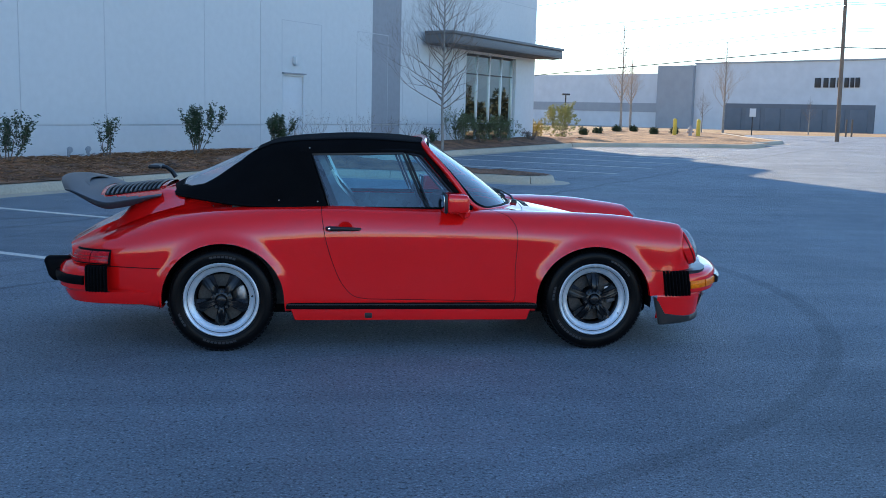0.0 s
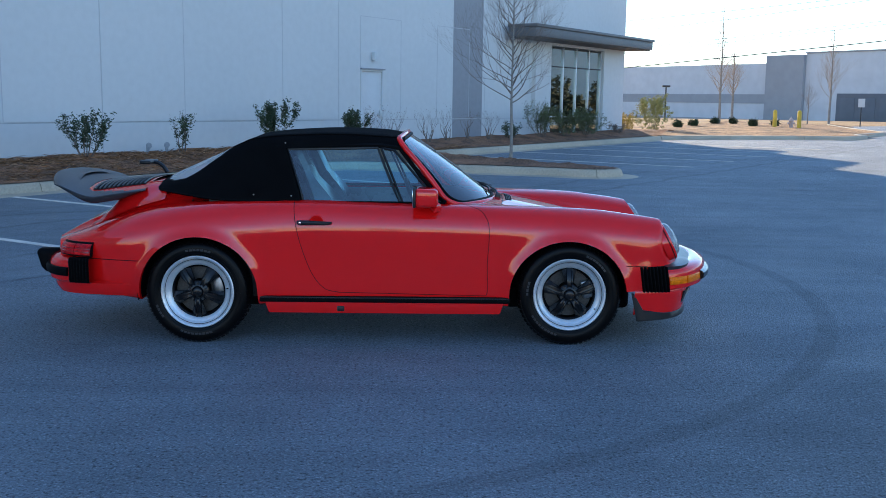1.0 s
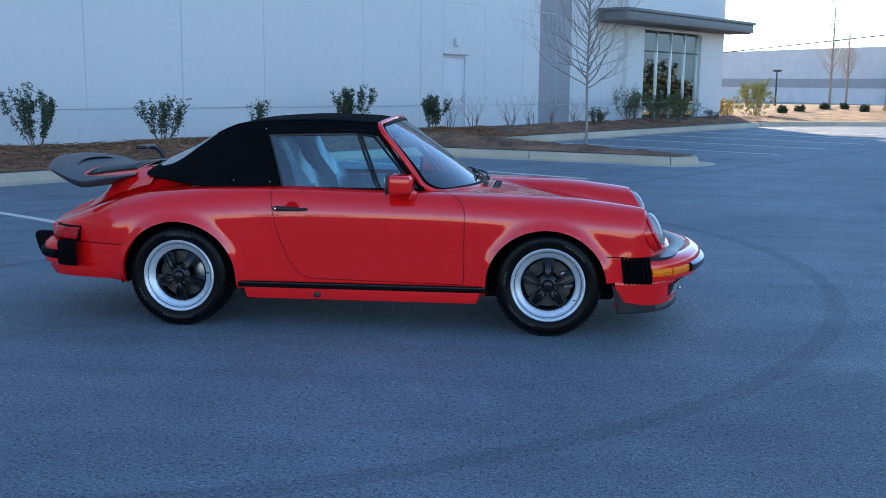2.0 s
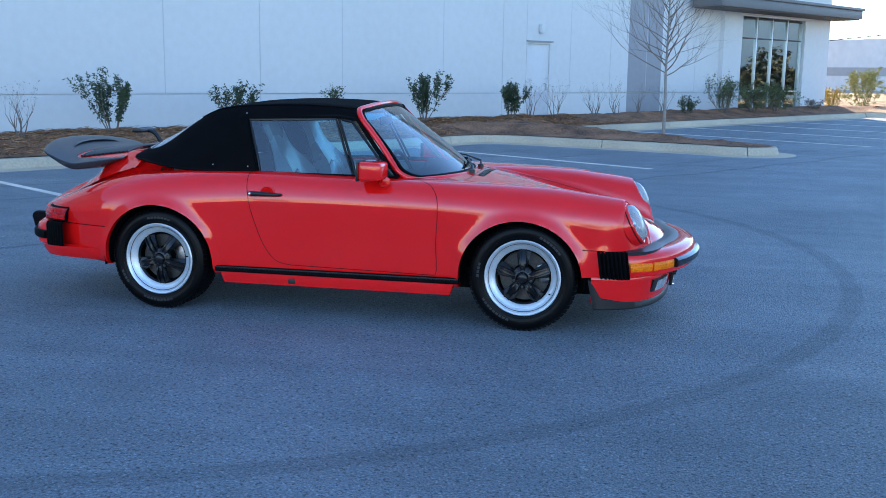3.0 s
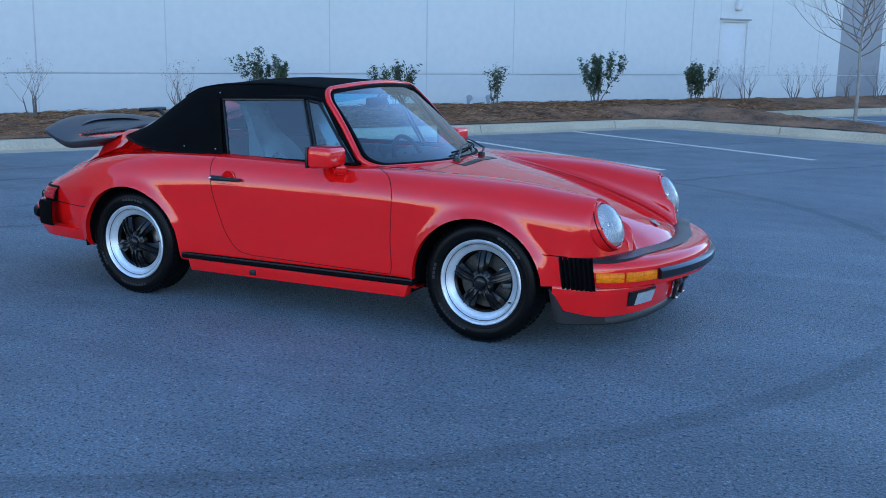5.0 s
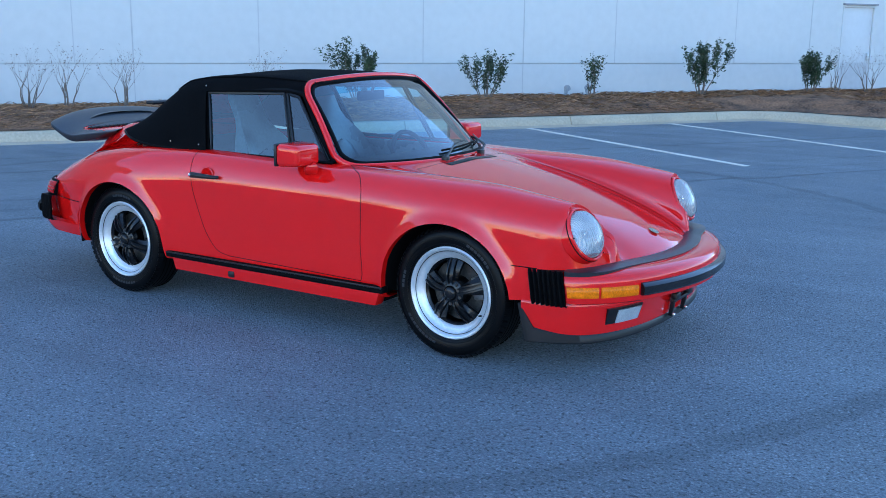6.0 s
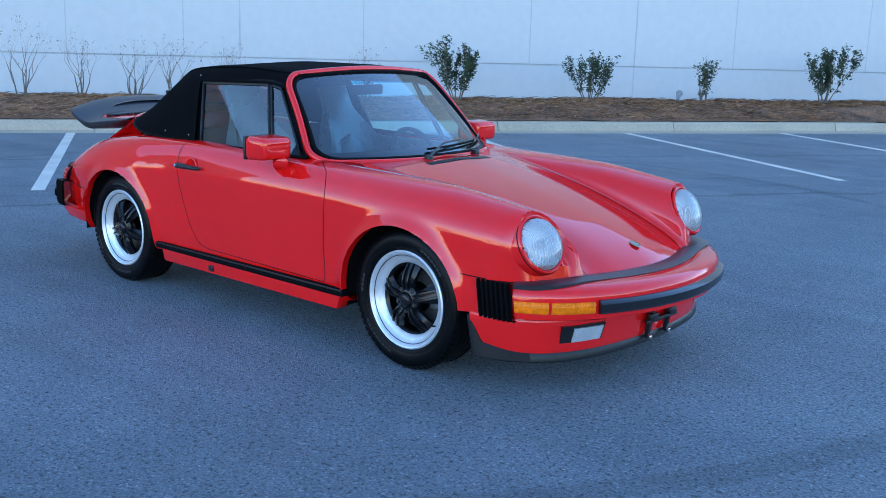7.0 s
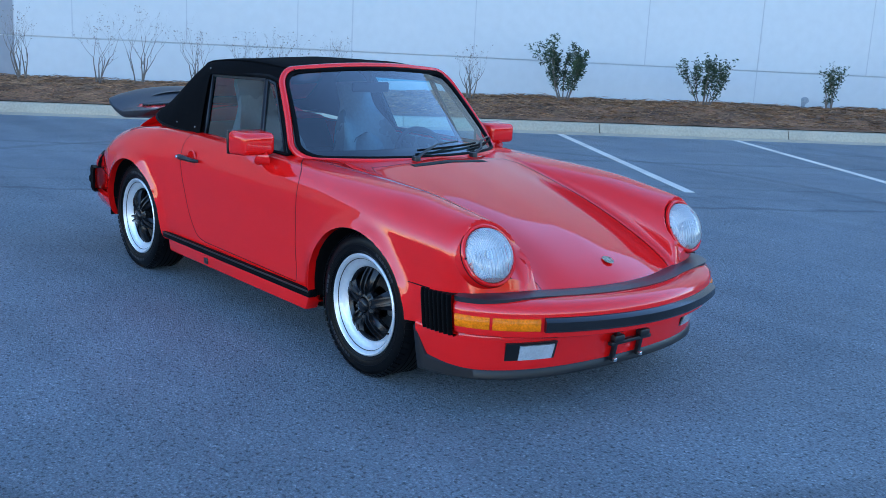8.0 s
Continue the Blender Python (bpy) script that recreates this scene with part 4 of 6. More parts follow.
def rounded(points, steps):
    """Catmull-Rom through plane points, steps samples a span."""
    P = [np.array(p, float) for p in points]
    P = [2 * P[0] - P[1], *P, 2 * P[-1] - P[-2]]
    out = []
    for i in range(1, len(P) - 2):
        a, b, c, d = P[i - 1:i + 3]
        t0, t1 = 0.0, max(1e-4, np.linalg.norm(b - a)) ** 0.5
        t2 = t1 + max(1e-4, np.linalg.norm(c - b)) ** 0.5
        t3 = t2 + max(1e-4, np.linalg.norm(d - c)) ** 0.5
        for k in range(steps):
            t = t1 + (t2 - t1) * k / steps
            a1 = (t1 - t) / (t1 - t0) * a + (t - t0) / (t1 - t0) * b
            a2 = (t2 - t) / (t2 - t1) * b + (t - t1) / (t2 - t1) * c
            a3 = (t3 - t) / (t3 - t2) * c + (t - t2) / (t3 - t2) * d
            b1 = (t2 - t) / (t2 - t0) * a1 + (t - t0) / (t2 - t0) * a2
            b2 = (t3 - t) / (t3 - t1) * a2 + (t - t1) / (t3 - t1) * a3
            out.append((t2 - t) / (t2 - t1) * b1 + (t - t1) / (t2 - t1) * b2)
    out.append(P[-2])
    return [tuple(float(c) for c in p) for p in out]


# guide lines of the body shell: height and half-width along the car, front towards +x
Z_TOP = curve([(-2.12, .613), (-1.95, .708), (-1.75, .805), (-1.5, .905), (-1.3, .95), (-1.0, .945), (-.6, .90), (0, .885), (.5, .882), (.72, .863), (1.0, .814), (1.3, .749), (1.6, .664), (1.75, .606), (1.85, .556), (1.91, .512), (1.94, .474)])
D_CROWN = curve([(-2.1, .010), (-1.5, .030), (-.5, .012), (.7, .012), (1.94, .008)])
Y_VALE = curve([(-2.1, .42), (-1.5, .46), (-.5, .50), (.5, .50), (.8, .47), (1.2, .44), (1.6, .425), (1.94, .42)])
Z_VALE = curve([(-2.12, .611), (-1.95, .697), (-1.75, .775), (-1.5, .86), (-1.2, .895), (-.6, .885), (.4, .866), (.72, .834), (1.0, .787), (1.3, .722), (1.6, .638), (1.75, .584), (1.85, .538), (1.91, .500), (1.94, .468)])
Y_CREST = curve([(-2.1, .52), (-1.9, .555), (-1.5, .610), (-1.1, .645), (-.5, .675), (.4, .66), (.8, .635), (1.3, .615), (1.94, .61)])
Z_CREST = curve([(-2.12, .600), (-1.95, .661), (-1.75, .730), (-1.5, .799), (-1.2, .844), (-.9, .866), (-.5, .871), (0, .862), (.4, .856), (.7, .848), (1.0, .842), (1.3, .829), (1.55, .806), (1.74, .786), (1.84, .770), (1.89, .745), (1.94, .475)])
Y_WIDE = curve([(-2.12, .605), (-1.95, .690), (-1.75, .752), (-1.5, .797), (-1.2, .815), (-1.0, .815), (-.8, .802), (-.6, .790), (-.45, .786), (0, .786), (.6, .783), (1.136, .792), (1.45, .782), (1.7, .770), (1.865, .754), (1.94, .69)])
Z_WIDE = curve([(-2.12, .47), (-1.95, .565), (-1.75, .590), (-1.5, .610), (-1.136, .660), (-.8, .672), (-.5, .685), (0, .692), (.6, .686), (1.136, .664), (1.45, .648), (1.65, .640), (1.865, .625), (1.94, .475)])
Y_LOW = curve([(-2.12, .58), (-1.9, .705), (-1.75, .748), (-1.5, .795), (-1.136, .806), (-.75, .79), (-.4, .778), (.6, .775), (1.136, .795), (1.5, .782), (1.8, .775), (1.94, .70)])
Z_LOW = curve([(-2.1, .40), (-1.9, .42), (1.5, .42), (1.94, .47)])
Y_SILL = curve([(-2.12, .55), (-1.9, .672), (-1.75, .715), (-1.5, .765), (-1.136, .79), (-.7, .765), (.7, .758), (1.136, .775), (1.5, .762), (1.8, .750), (1.94, .62)])
Z_SILL = curve([(-2.12, .345), (-1.9, .315), (-1.5, .285), (-1.1, .265), (.75, .26), (1.5, .24), (1.8, .245), (1.94, .40)])
BOW = curve([(-2.12, -.28), (-1.9, -.21), (-1.3, 0.0), (1.15, 0.0), (1.75, .31), (1.94, .38)])


def body_row(s):
    """Half a cross-section: flat middle, rounded wing top, upright flank, tucked-in sill."""
    z, zv, yv, ys, zs = Z_TOP(s), Z_VALE(s), Y_VALE(s), Y_SILL(s), Z_SILL(s)
    yc, zc, yo, zo = Y_CREST(s), Z_CREST(s), Y_WIDE(s), Z_WIDE(s)
    inner = [(yc - (yc - yv - .012) * math.cos(radians(a)), zv + (zc - zv) * math.sin(radians(a))) for a in (22, 50)]
    outer = [(yc + (yo - yc) * math.cos(radians(a)), zo + (zc - zo) * math.sin(radians(a))) for a in (66, 43, 21, 0)]
    yl, zl = Y_LOW(s), Z_LOW(s)
    pts = [(0, z), (0.24, z - D_CROWN(s)), (yv, zv), *inner, (yc, zc), *outer, (yo + (yl - yo) * .45, zo + (zl - zo) * .5), (yl, zl), (ys, zs), (ys - 0.03, zs - 0.02), (ys - 0.16, zs - 0.025)]
    return [(s - BOW(s) * y * y, y, zz) for y, zz in rounded(pts, 5)]


def cut(bm, outline, axis, near):
    """Cuts the sheet along an outline seen along the axis; returns the faces inside it."""
    other = 2 if axis == 1 else 1
    n = len(outline)
    for i in range(n):
        (a0, b0), (a1, b1) = outline[i], outline[(i + 1) % n]
        lo, hi, lo2, hi2 = min(a0, a1) - .003, max(a0, a1) + .003, min(b0, b1) - .003, max(b0, b1) + .003
        faces = []
        for f in bm.faces:
            c = f.verts[0].co
            if not (lo - .12 < c.x < hi + .12 and lo2 - .12 < c[other] < hi2 + .12) or not near(f.calc_center_median()):
                continue
            xs, zs = [v.co.x for v in f.verts], [v.co[other] for v in f.verts]
            if max(xs) >= lo and min(xs) <= hi and max(zs) >= lo2 and min(zs) <= hi2:
                faces.append(f)
        if not faces:
            continue
        geom = list({*faces, *(e for f in faces for e in f.edges), *(v for f in faces for v in f.verts)})
        co, no = Vector((0, 0, 0)), Vector((0, 0, 0))
        co.x, co[other] = a0, b0
        no.x, no[other] = -(b1 - b0), a1 - a0
        if no.length < 1e-9:
            continue
        bmesh.ops.bisect_plane(bm, geom=geom, dist=1e-5, plane_co=co, plane_no=no.normalized())
    return [f for f in bm.faces if near(f.calc_center_median()) and within(outline, f.calc_center_median().x, f.calc_center_median()[other])]


def seam_edges(faces):
    inside = set(faces)
    out = []
    for f in faces:
        for e in f.edges:
            if any(g not in inside for g in e.link_faces):
                out.append((e.verts[0].co.copy(), e.verts[1].co.copy(), f.normal.copy()))
    return out


def seam_bars(edges, w=0.0018, mirror=False, both=False):
    bm = bmesh.new()
    for side in ((1, -1) if both else ((-1,) if mirror else (1,))):
        for a, b, n in edges:
            a2, b2, n2 = (Vector((p.x, p.y * side, p.z)) for p in (a, b, n))
            if (a2 - b2).length < 1e-5:
                continue
            way = (b2 - a2).normalized()
            across = way.cross(n2).normalized() * w
            up = n2.normalized()
            vs = [bm.verts.new(p + q) for p in (a2 - way * .001, b2 + way * .001) for q in (across + up * .0004, -across + up * .0004, -across - up * .006, across - up * .006)]
            bm.faces.new(vs[:4]), bm.faces.new(vs[4:][::-1])
            for k in range(4):
                bm.faces.new((vs[k], vs[k + 4], vs[(k + 1) % 4 + 4], vs[(k + 1) % 4]))
    bmesh.ops.recalc_face_normals(bm, faces=bm.faces)
    return bm


def lifted(bm, faces):
    """Takes faces out of bm into a new bmesh."""
    out, seen = bmesh.new(), {}
    for f in faces:
        for v in f.verts:
            if v not in seen:
                seen[v] = out.verts.new(v.co)
        out.faces.new([seen[v] for v in f.verts])
    bmesh.ops.delete(bm, geom=faces, context="FACES")
    return out


def mirrored(bm, whole=True):
    """The other side; whole: both sides, welded along the middle."""
    other = bm.copy()
    for v in other.verts:
        v.co.y = -v.co.y
    bmesh.ops.reverse_faces(other, faces=other.faces)
    if not whole:
        return other
    both = joined(bm, other)
    mid = [v for v in both.verts if abs(v.co.y) < 1e-5]
    bmesh.ops.remove_doubles(both, verts=mid, dist=1e-5)
    return both


def facing_out(bm):
    """Orients an open sheet so that its faces look away from the car's core."""
    bmesh.ops.recalc_face_normals(bm, faces=bm.faces)
    total = sum((f.calc_center_median() - Vector((f.calc_center_median().x, 0, 0.45))).dot(f.normal) * f.calc_area() for f in bm.faces)
    if total < 0:
        bmesh.ops.reverse_faces(bm, faces=bm.faces)
    return bm


def rim_in(bm, depth, test):
    """Folds the open edges that pass the test towards the car's middle."""
    edges = [e for e in bm.edges if e.is_boundary and test((e.verts[0].co + e.verts[1].co) / 2)]
    ret = bmesh.ops.extrude_edge_only(bm, edges=edges)
    for v in ret["geom"]:
        if isinstance(v, bmesh.types.BMVert):
            v.co.y -= depth
    return bm


car = empty("car", Matrix(), label="red convertible sports car with closed black canvas top on asphalt", category="car")

AXLE, HUB = 1.136, 0.315
shell = bmesh.new()
stations = [-2.12, -2.11, -2.10, -2.06, -2.03] + span(-2.0, 1.72, 0.03) + span(1.735, 1.94, 0.014)
shell = grid([body_row(s) for s in stations], shell)
# flared wheel arches: plan centre, half-length, height over the hub
ARCHES = ((1.122, .358, .337, .022), (-1.122, .358, .347, .022))


def arch_off(x, z, arch):
    """How far a point of the flank lies outside an arch's edge; the legs run straight down."""
    cx, a, b, _ = arch
    return (math.hypot((x - cx) / a, max(0, z - HUB) / b) - 1) * a


for v in shell.verts:
    for arch in ARCHES:
        d = arch_off(v.co.x, v.co.z, arch)
        if d < .072 and v.co.y > .6:
            v.co.y += arch[3] * (1 - max(0, d) / .072) ** 2
facing_out(shell)


side = lambda c: c.y > 0.56 and c.z < 0.78
for arch in ARCHES:
    cx, a, b, _ = arch
    line = [(cx + a * math.cos(radians(t)), HUB + b * math.sin(radians(t))) for t in span(0, 180, 5)] + [(cx - a - .012, .10), (cx + a + .012, .10)]
    gone = cut(shell, line, 1, side)
    gone += [f for f in shell.faces if f not in set(gone) and f.calc_center_median().y > .5 and abs(f.calc_center_median().x - cx) < a * 0.97 and f.calc_center_median().z < HUB]
    bmesh.ops.delete(shell, geom=list(set(gone)), context="FACES")
# cabin opening
CABIN = [(.66, -.1), (.66, .15), (.60, .34), (.50, .49), (.38, .585), (.20, .635), (-.5, .645), (-.95, .61), (-1.15, .45), (-1.25, .2), (-1.27, -.1)]
bmesh.ops.delete(shell, geom=cut(shell, CABIN, 2, lambda c: c.z > 0.72), context="FACES")
# doors
DOOR_LINE = rounded([(-.535, .95), (-.546, .869), (-.524, .70), (-.475, .532), (-.420, .412), (-.353, .342), (-.269, .323)], 4) + rounded([(.60, .308), (.626, .312), (.628, .5), (.637, .72), (.622, .78), (.585, .825), (.515, .850), (.41, .872), (.40, .95)], 4)
door_faces = cut(shell, DOOR_LINE, 1, lambda c: c.y > 0.55)
door_seam = seam_edges(door_faces)
door_half = lifted(shell, door_faces)
# front lid
LID = [(.752, -.1), (.75, .22), (.738, .36), (.725, .425), (.80, .455), (1.2, .428), (1.6, .408), (2.0, .398), (2.0, -.1)]
lid_faces = cut(shell, LID, 2, lambda c: c.z > 0.47 and c.y < 0.52 and c.x > 0.6)
lid_seam = seam_edges(lid_faces)
lid_half = lifted(shell, lid_faces)
# lamp openings
LAMP_AT, LAMP_WAY = Vector((1.772, .612, .652)), Vector((math.cos(radians(27)), 0, math.sin(radians(27))))


def before_lamp(p):
    d = p - LAMP_AT
    along = d.dot(LAMP_WAY)
    return along > -.05 and (d - LAMP_WAY * along).length < .106


for sheet in (shell, lid_half):
    for v in sheet.verts:
        d = v.co - LAMP_AT
        along = d.dot(LAMP_WAY)
        out = (d - LAMP_WAY * along).length
        limit = -.024 + max(0, out - .129) * 1.2
        if out < .16 and along > limit and v.co.z > .56:
            v.co -= LAMP_WAY * (along - limit)
gone = [f for f in shell.faces if before_lamp(f.calc_center_median())]
bmesh.ops.delete(shell, geom=gone, context="FACES")
# the wing ends level with the bumper's underside, over the apron
geom = [f for f in shell.faces if f.calc_center_median().x > 1.38 and f.calc_center_median().y > .4]
geom = list({*geom, *(e for f in geom for e in f.edges), *(v for f in geom for v in f.verts)})
bmesh.ops.bisect_plane(shell, geom=geom, dist=1e-5, plane_co=(0, 0, .345), plane_no=(0, 0, 1))
tip = [f for f in shell.faces if f.calc_center_median().x > 1.38 and f.calc_center_median().y > .4 and f.calc_center_median().z < .345]
bmesh.ops.delete(shell, geom=tip, context="FACES")
# folded arch edges, kept thin
ARCH = lambda p: any(abs(arch_off(p.x, p.z, arch)) < 0.014 for arch in ARCHES)
rim_in(shell, 0.035, lambda p: p.y > .55 and ARCH(p))
body = part("body", mirrored(shell), RED, car)
for sgn, name in ((-1, "door"), (1, "door")):
    panel = mirrored(door_half, False) if sgn < 0 else door_half.copy()
    door_ob = part(name, panel, RED, car)
    part("door_gap", seam_bars(door_seam, mirror=sgn < 0), DARK, door_ob)
door_half.free()
lid_ob = part("front_lid", mirrored(lid_half), RED, car)
part("lid_gap", seam_bars(lid_seam, both=True), DARK, lid_ob)


# sweeps round the front and rear ends
def sweep(plan, profile, i0=0, i1=None, bm=None, wave=None):
    """A profile (outwards, height) carried along a plan line; wave(k) adds to the outward step."""
    i1 = len(plan) - 1 if i1 is None else i1
    rows = []
    for i in range(i0, i1 + 1):
        way = (plan[min(i + 1, len(plan) - 1)] - plan[max(i - 1, 0)]).normalized()
        out = Vector((-way.y, way.x))
        w = wave(i - i0) if wave else 0.0
        rows.append([(*(plan[i] + out * (o + (w if wave and 0 < k < len(profile) - 1 else 0))), z) for k, (o, z) in enumerate(profile)])
    return grid(rows, bm)


def closed_ends(bm):
    bmesh.ops.holes_fill(bm, edges=[e for e in bm.edges if e.is_boundary], sides=0)
    bmesh.ops.recalc_face_normals(bm, faces=bm.faces)
    return bm


def sweep_closed(plan, profile, i0=0, i1=None):
    return closed_ends(welded(sweep(plan, [*profile, profile[0]], i0, i1)))


def welded(bm, d=1e-6):
    bmesh.ops.remove_doubles(bm, verts=bm.verts, dist=d)
    return bm


def both_ways(points):
    """A whole plan line from its right half (y below zero last to first)."""
    return [(x, y) for x, y in points] + [(x, -y) for x, y in points[-2::-1]]


def near_index(plan, y, front=True):
    return min(range(len(plan)), key=lambda i: abs(plan[i].y - y))


def dense(points, n=40):
    return [Vector(p) for p in rounded(points, n)]


FRONT = dense(both_ways([(1.56, .782), (1.66, .775), (1.76, .752), (1.87, .680), (1.98, .535), (2.055, .36), (2.10, .18), (2.115, 0)]), 12)
NF = len(FRONT)
b0 = min(range(NF // 2), key=lambda i: abs(FRONT[i].x - 1.738))
b1 = NF - 1 - b0
bump = [(-.17, .346), (-.02, .350), (-.004, .358), (0, .372), (0, .448), (-.004, .466), (-.018, .480), (-.052, .492), (-.10, .494), (-.17, .46)]


def slanted(bm):
    """The bumper's ends and the bellows lean forward towards the bottom."""
    for v in bm.verts:
        v.co.x += (.42 - v.co.z) * .14 * smooth(1.86, 1.74, v.co.x)
    return bm


bar = slanted(sweep_closed(FRONT, bump, b0, b1))
front_bumper = part("front_bumper", bar, RED, car)
a1 = near_index(FRONT, .515)
part("impact_strip", sweep_closed(FRONT, [(-.02, .380), (.018, .383), (.027, .392), (.027, .424), (.012, .437), (-.02, .440)], a1, NF - 1 - a1), GLOSS_BLACK, front_bumper, "black rubber impact strip")
filler = []
for i in range(b0 - 1, b1 + 2):
    p, way = FRONT[i], (FRONT[i + 1] - FRONT[i - 1]).normalized()
    out, mid, end = Vector((-way.y, way.x)), 1 - smooth(.38, .60, abs(p.y)), smooth(.50, .73, abs(p.y))
    rise = .008 * smooth(.38, .62, abs(p.y)) - .008 * end
    filler.append([(p.x + out.x * (o + shift_ * end) - .034 * mid, p.y + out.y * (o + shift_ * end), z + rise) for o, z, shift_ in
                   ((-.155, .47, .03), (-.155, .497, .03), (-.130, .502, .04), (-.098, .501, .05), (-.068, .495, .056), (-.072, .47, .056))])
part("filler_strip", closed_ends(welded(grid(filler, wrap=True))), GRAPHITE_LIP, front_bumper, "dark grey rubber filler strip")
a0 = b0 + 1
am = (a0 + a1) // 2 + 1
for p, q in ((a0, am - 1), (am, a1 - 1)):
    for i0, i1 in ((p, q), (NF - 1 - q, NF - 1 - p)):
        part("indicator", slanted(sweep_closed(FRONT, [(-.02, .382), (.004, .384), (.009, .391), (.009, .424), (.004, .431), (-.02, .433)], i0, i1)), AMBER, front_bumper, "amber indicator lens")
for sgn in (1, -1):
    i0, i1 = (1, b0) if sgn > 0 else (NF - 1 - b0, NF - 2)
    plan = [FRONT[i0].lerp(FRONT[i1], 0.0)] + [FRONT[i] for i in range(i0 + 1, i1 + 1)]
    fine = []
    for a, b in zip(plan, plan[1:]):
        fine += [a.lerp(b, k / 6) for k in range(6)]
    fine.append(plan[-1])
    part("bellows", slanted(sweep(fine, [(-.05, .340), (0, .340), (.004, .36), (.004, .475), (0, .497), (-.05, .497)], wave=lambda k: .008 * math.cos(k * 2 * math.pi / (len(fine) / 7.5)))), BLACK_RUBBER, front_bumper, "black ribbed rubber bellows")
APRON = dense(both_ways([(1.530, .770), (1.585, .767), (1.66, .755), (1.74, .720), (1.815, .660), (1.88, .562), (1.935, .40), (1.965, .20), (1.972, 0)]), 12)
NA = len(APRON)
apron = part("front_apron", sweep(APRON, [(-.02, .352), (.008, .348), (.012, .340), (.008, .315), (.001, .27), (-.005, .226), (-.014, .196), (-.05, .186)]), RED, car)
chin = []
ahead = [Vector((1.512, .768)), Vector((1.521, .769))]
plan = ahead + APRON + [Vector((p.x, -p.y)) for p in ahead[::-1]]
for k, p in enumerate(plan):
    way = (plan[min(k + 1, len(plan) - 1)] - plan[max(k - 1, 0)]).normalized()
    out, j = Vector((-way.y, way.x)), min(k, len(plan) - 1 - k)
    off, top = .006 - .016 * smooth(2, 40, j), .332 - .104 * smooth(0, 13, j) - .026 * smooth(6, 48, j)
    lean = .036 * (1 - smooth(0, 26, j))
    chin.append([(p.x + out.x * (off + o) + lean * smooth(.33, .16, z), p.y + out.y * (off + o), z) for o, z in ((-.03, .168), (-.006, .158), (.002, .165), (.001, top - .006), (-.004, top), (-.03, top))])
part("chin_spoiler", closed_ends(welded(grid(chin, wrap=True))), BLACK_PLASTIC, car, "dark grey rubber chin spoiler")
for sgn in (1, -1):
    def apron_at(y):
        i = near_index(APRON, y)
        return i if sgn > 0 else NA - 1 - i
    i0, i1 = sorted((apron_at(.60), apron_at(.405)))
    fog = part("fog_lamp_surround", sweep_closed(APRON, [(-.06, .230), (-.006, .232), (.022, .318), (-.06, .322)], i0, i1), BLACK_PLASTIC, apron)
    j0, j1 = sorted((apron_at(.555), apron_at(.415)))
    part("fog_lamp", sweep_closed(APRON, [(-.04, .242), (.004, .244), (.027, .308), (-.04, .312)], j0, j1), FOG_GLASS, fog, "clear ribbed fog lamp")
bracket = part("plate_bracket", box(1.985, 2.008, -.140, .110, .262, .278, .004), BLACK_PLASTIC, apron, "bare black number plate bracket")
for y in (-.095, .065):
    part("bracket_arm", joined(None, box(-.010, .010, y - .010, y + .010, -.07, .07, .004), pose(1.985, 0, .255, 0, 9, 0)), BLACK_PLASTIC, bracket)
    part("bracket_bolt", box(1.984, 2.0, y - .008, y + .008, .186, .202, .003), CHROME, bracket)
    part("bracket_clip", box(1.982, 2.014, y - .03, y + .03, .272, .305, .008), BLACK_PLASTIC, bracket)

REAR = dense(both_ways([(-1.70, -.782), (-1.784, -.768), (-1.86, -.754), (-1.93, -.729), (-2.0, -.690), (-2.065, -.625), (-2.12, -.52), (-2.155, -.36), (-2.175, -.18), (-2.18, 0)]), 12)
LAMPS = dense(both_ways([(-1.72, -.772), (-1.79, -.757), (-1.86, -.737), (-1.93, -.700), (-1.985, -.655), (-2.025, -.600), (-2.065, -.50), (-2.09, -.36), (-2.10, -.18), (-2.105, 0)]), 12)
NR = len(REAR)
r0 = min(range(NR // 2), key=lambda i: abs(REAR[i].x + 1.925))
rear_bumper = part("rear_bumper", sweep_closed(REAR, [(-.12, .352), (-.02, .354), (0, .372), (0, .455), (-.010, .487), (-.04, .508), (-.12, .522)], r0, NR - 1 - r0), RED, car)
part("impact_strip", sweep_closed(REAR, [(-.02, .398), (.016, .402), (.022, .412), (.022, .440), (.014, .452), (-.02, .456)], r0 + 1, NR - 2 - r0), BLACK_RUBBER, rear_bumper, "black rubber impact strip")
for sgn in (1, -1):
    i0, i1 = (min(range(NR // 2), key=lambda i: abs(REAR[i].x + 1.785)), r0)
    if sgn < 0:
        i0, i1 = NR - 1 - i1, NR - 1 - i0
    plan = [REAR[i] for i in range(i0, i1 + 1)]
    fine = []
    for a, b in zip(plan, plan[1:]):
        fine += [a.lerp(b, k / 8) for k in range(8)]
    fine.append(plan[-1])
    part("bellows", sweep(fine, [(-.05, .362), (0, .362), (.006, .38), (.006, .495), (0, .515), (-.05, .515)], wave=lambda k: .007 * math.cos(k * 2 * math.pi / (len(fine) / 7.5))), BLACK_RUBBER, rear_bumper, "black ribbed rubber bellows")
    y = .41 * sgn
    over = box(-2.236, -2.06, y - .042, y + .042, .372, .528, .036, 5)
    for v in over.verts:
        v.co.x += .045 * smooth(.46, .36, v.co.z) * smooth(-2.15, -2.24, v.co.x)
    part("bumper_guard", over, BLACK_RUBBER, rear_bumper, "black rubber bumper guard")
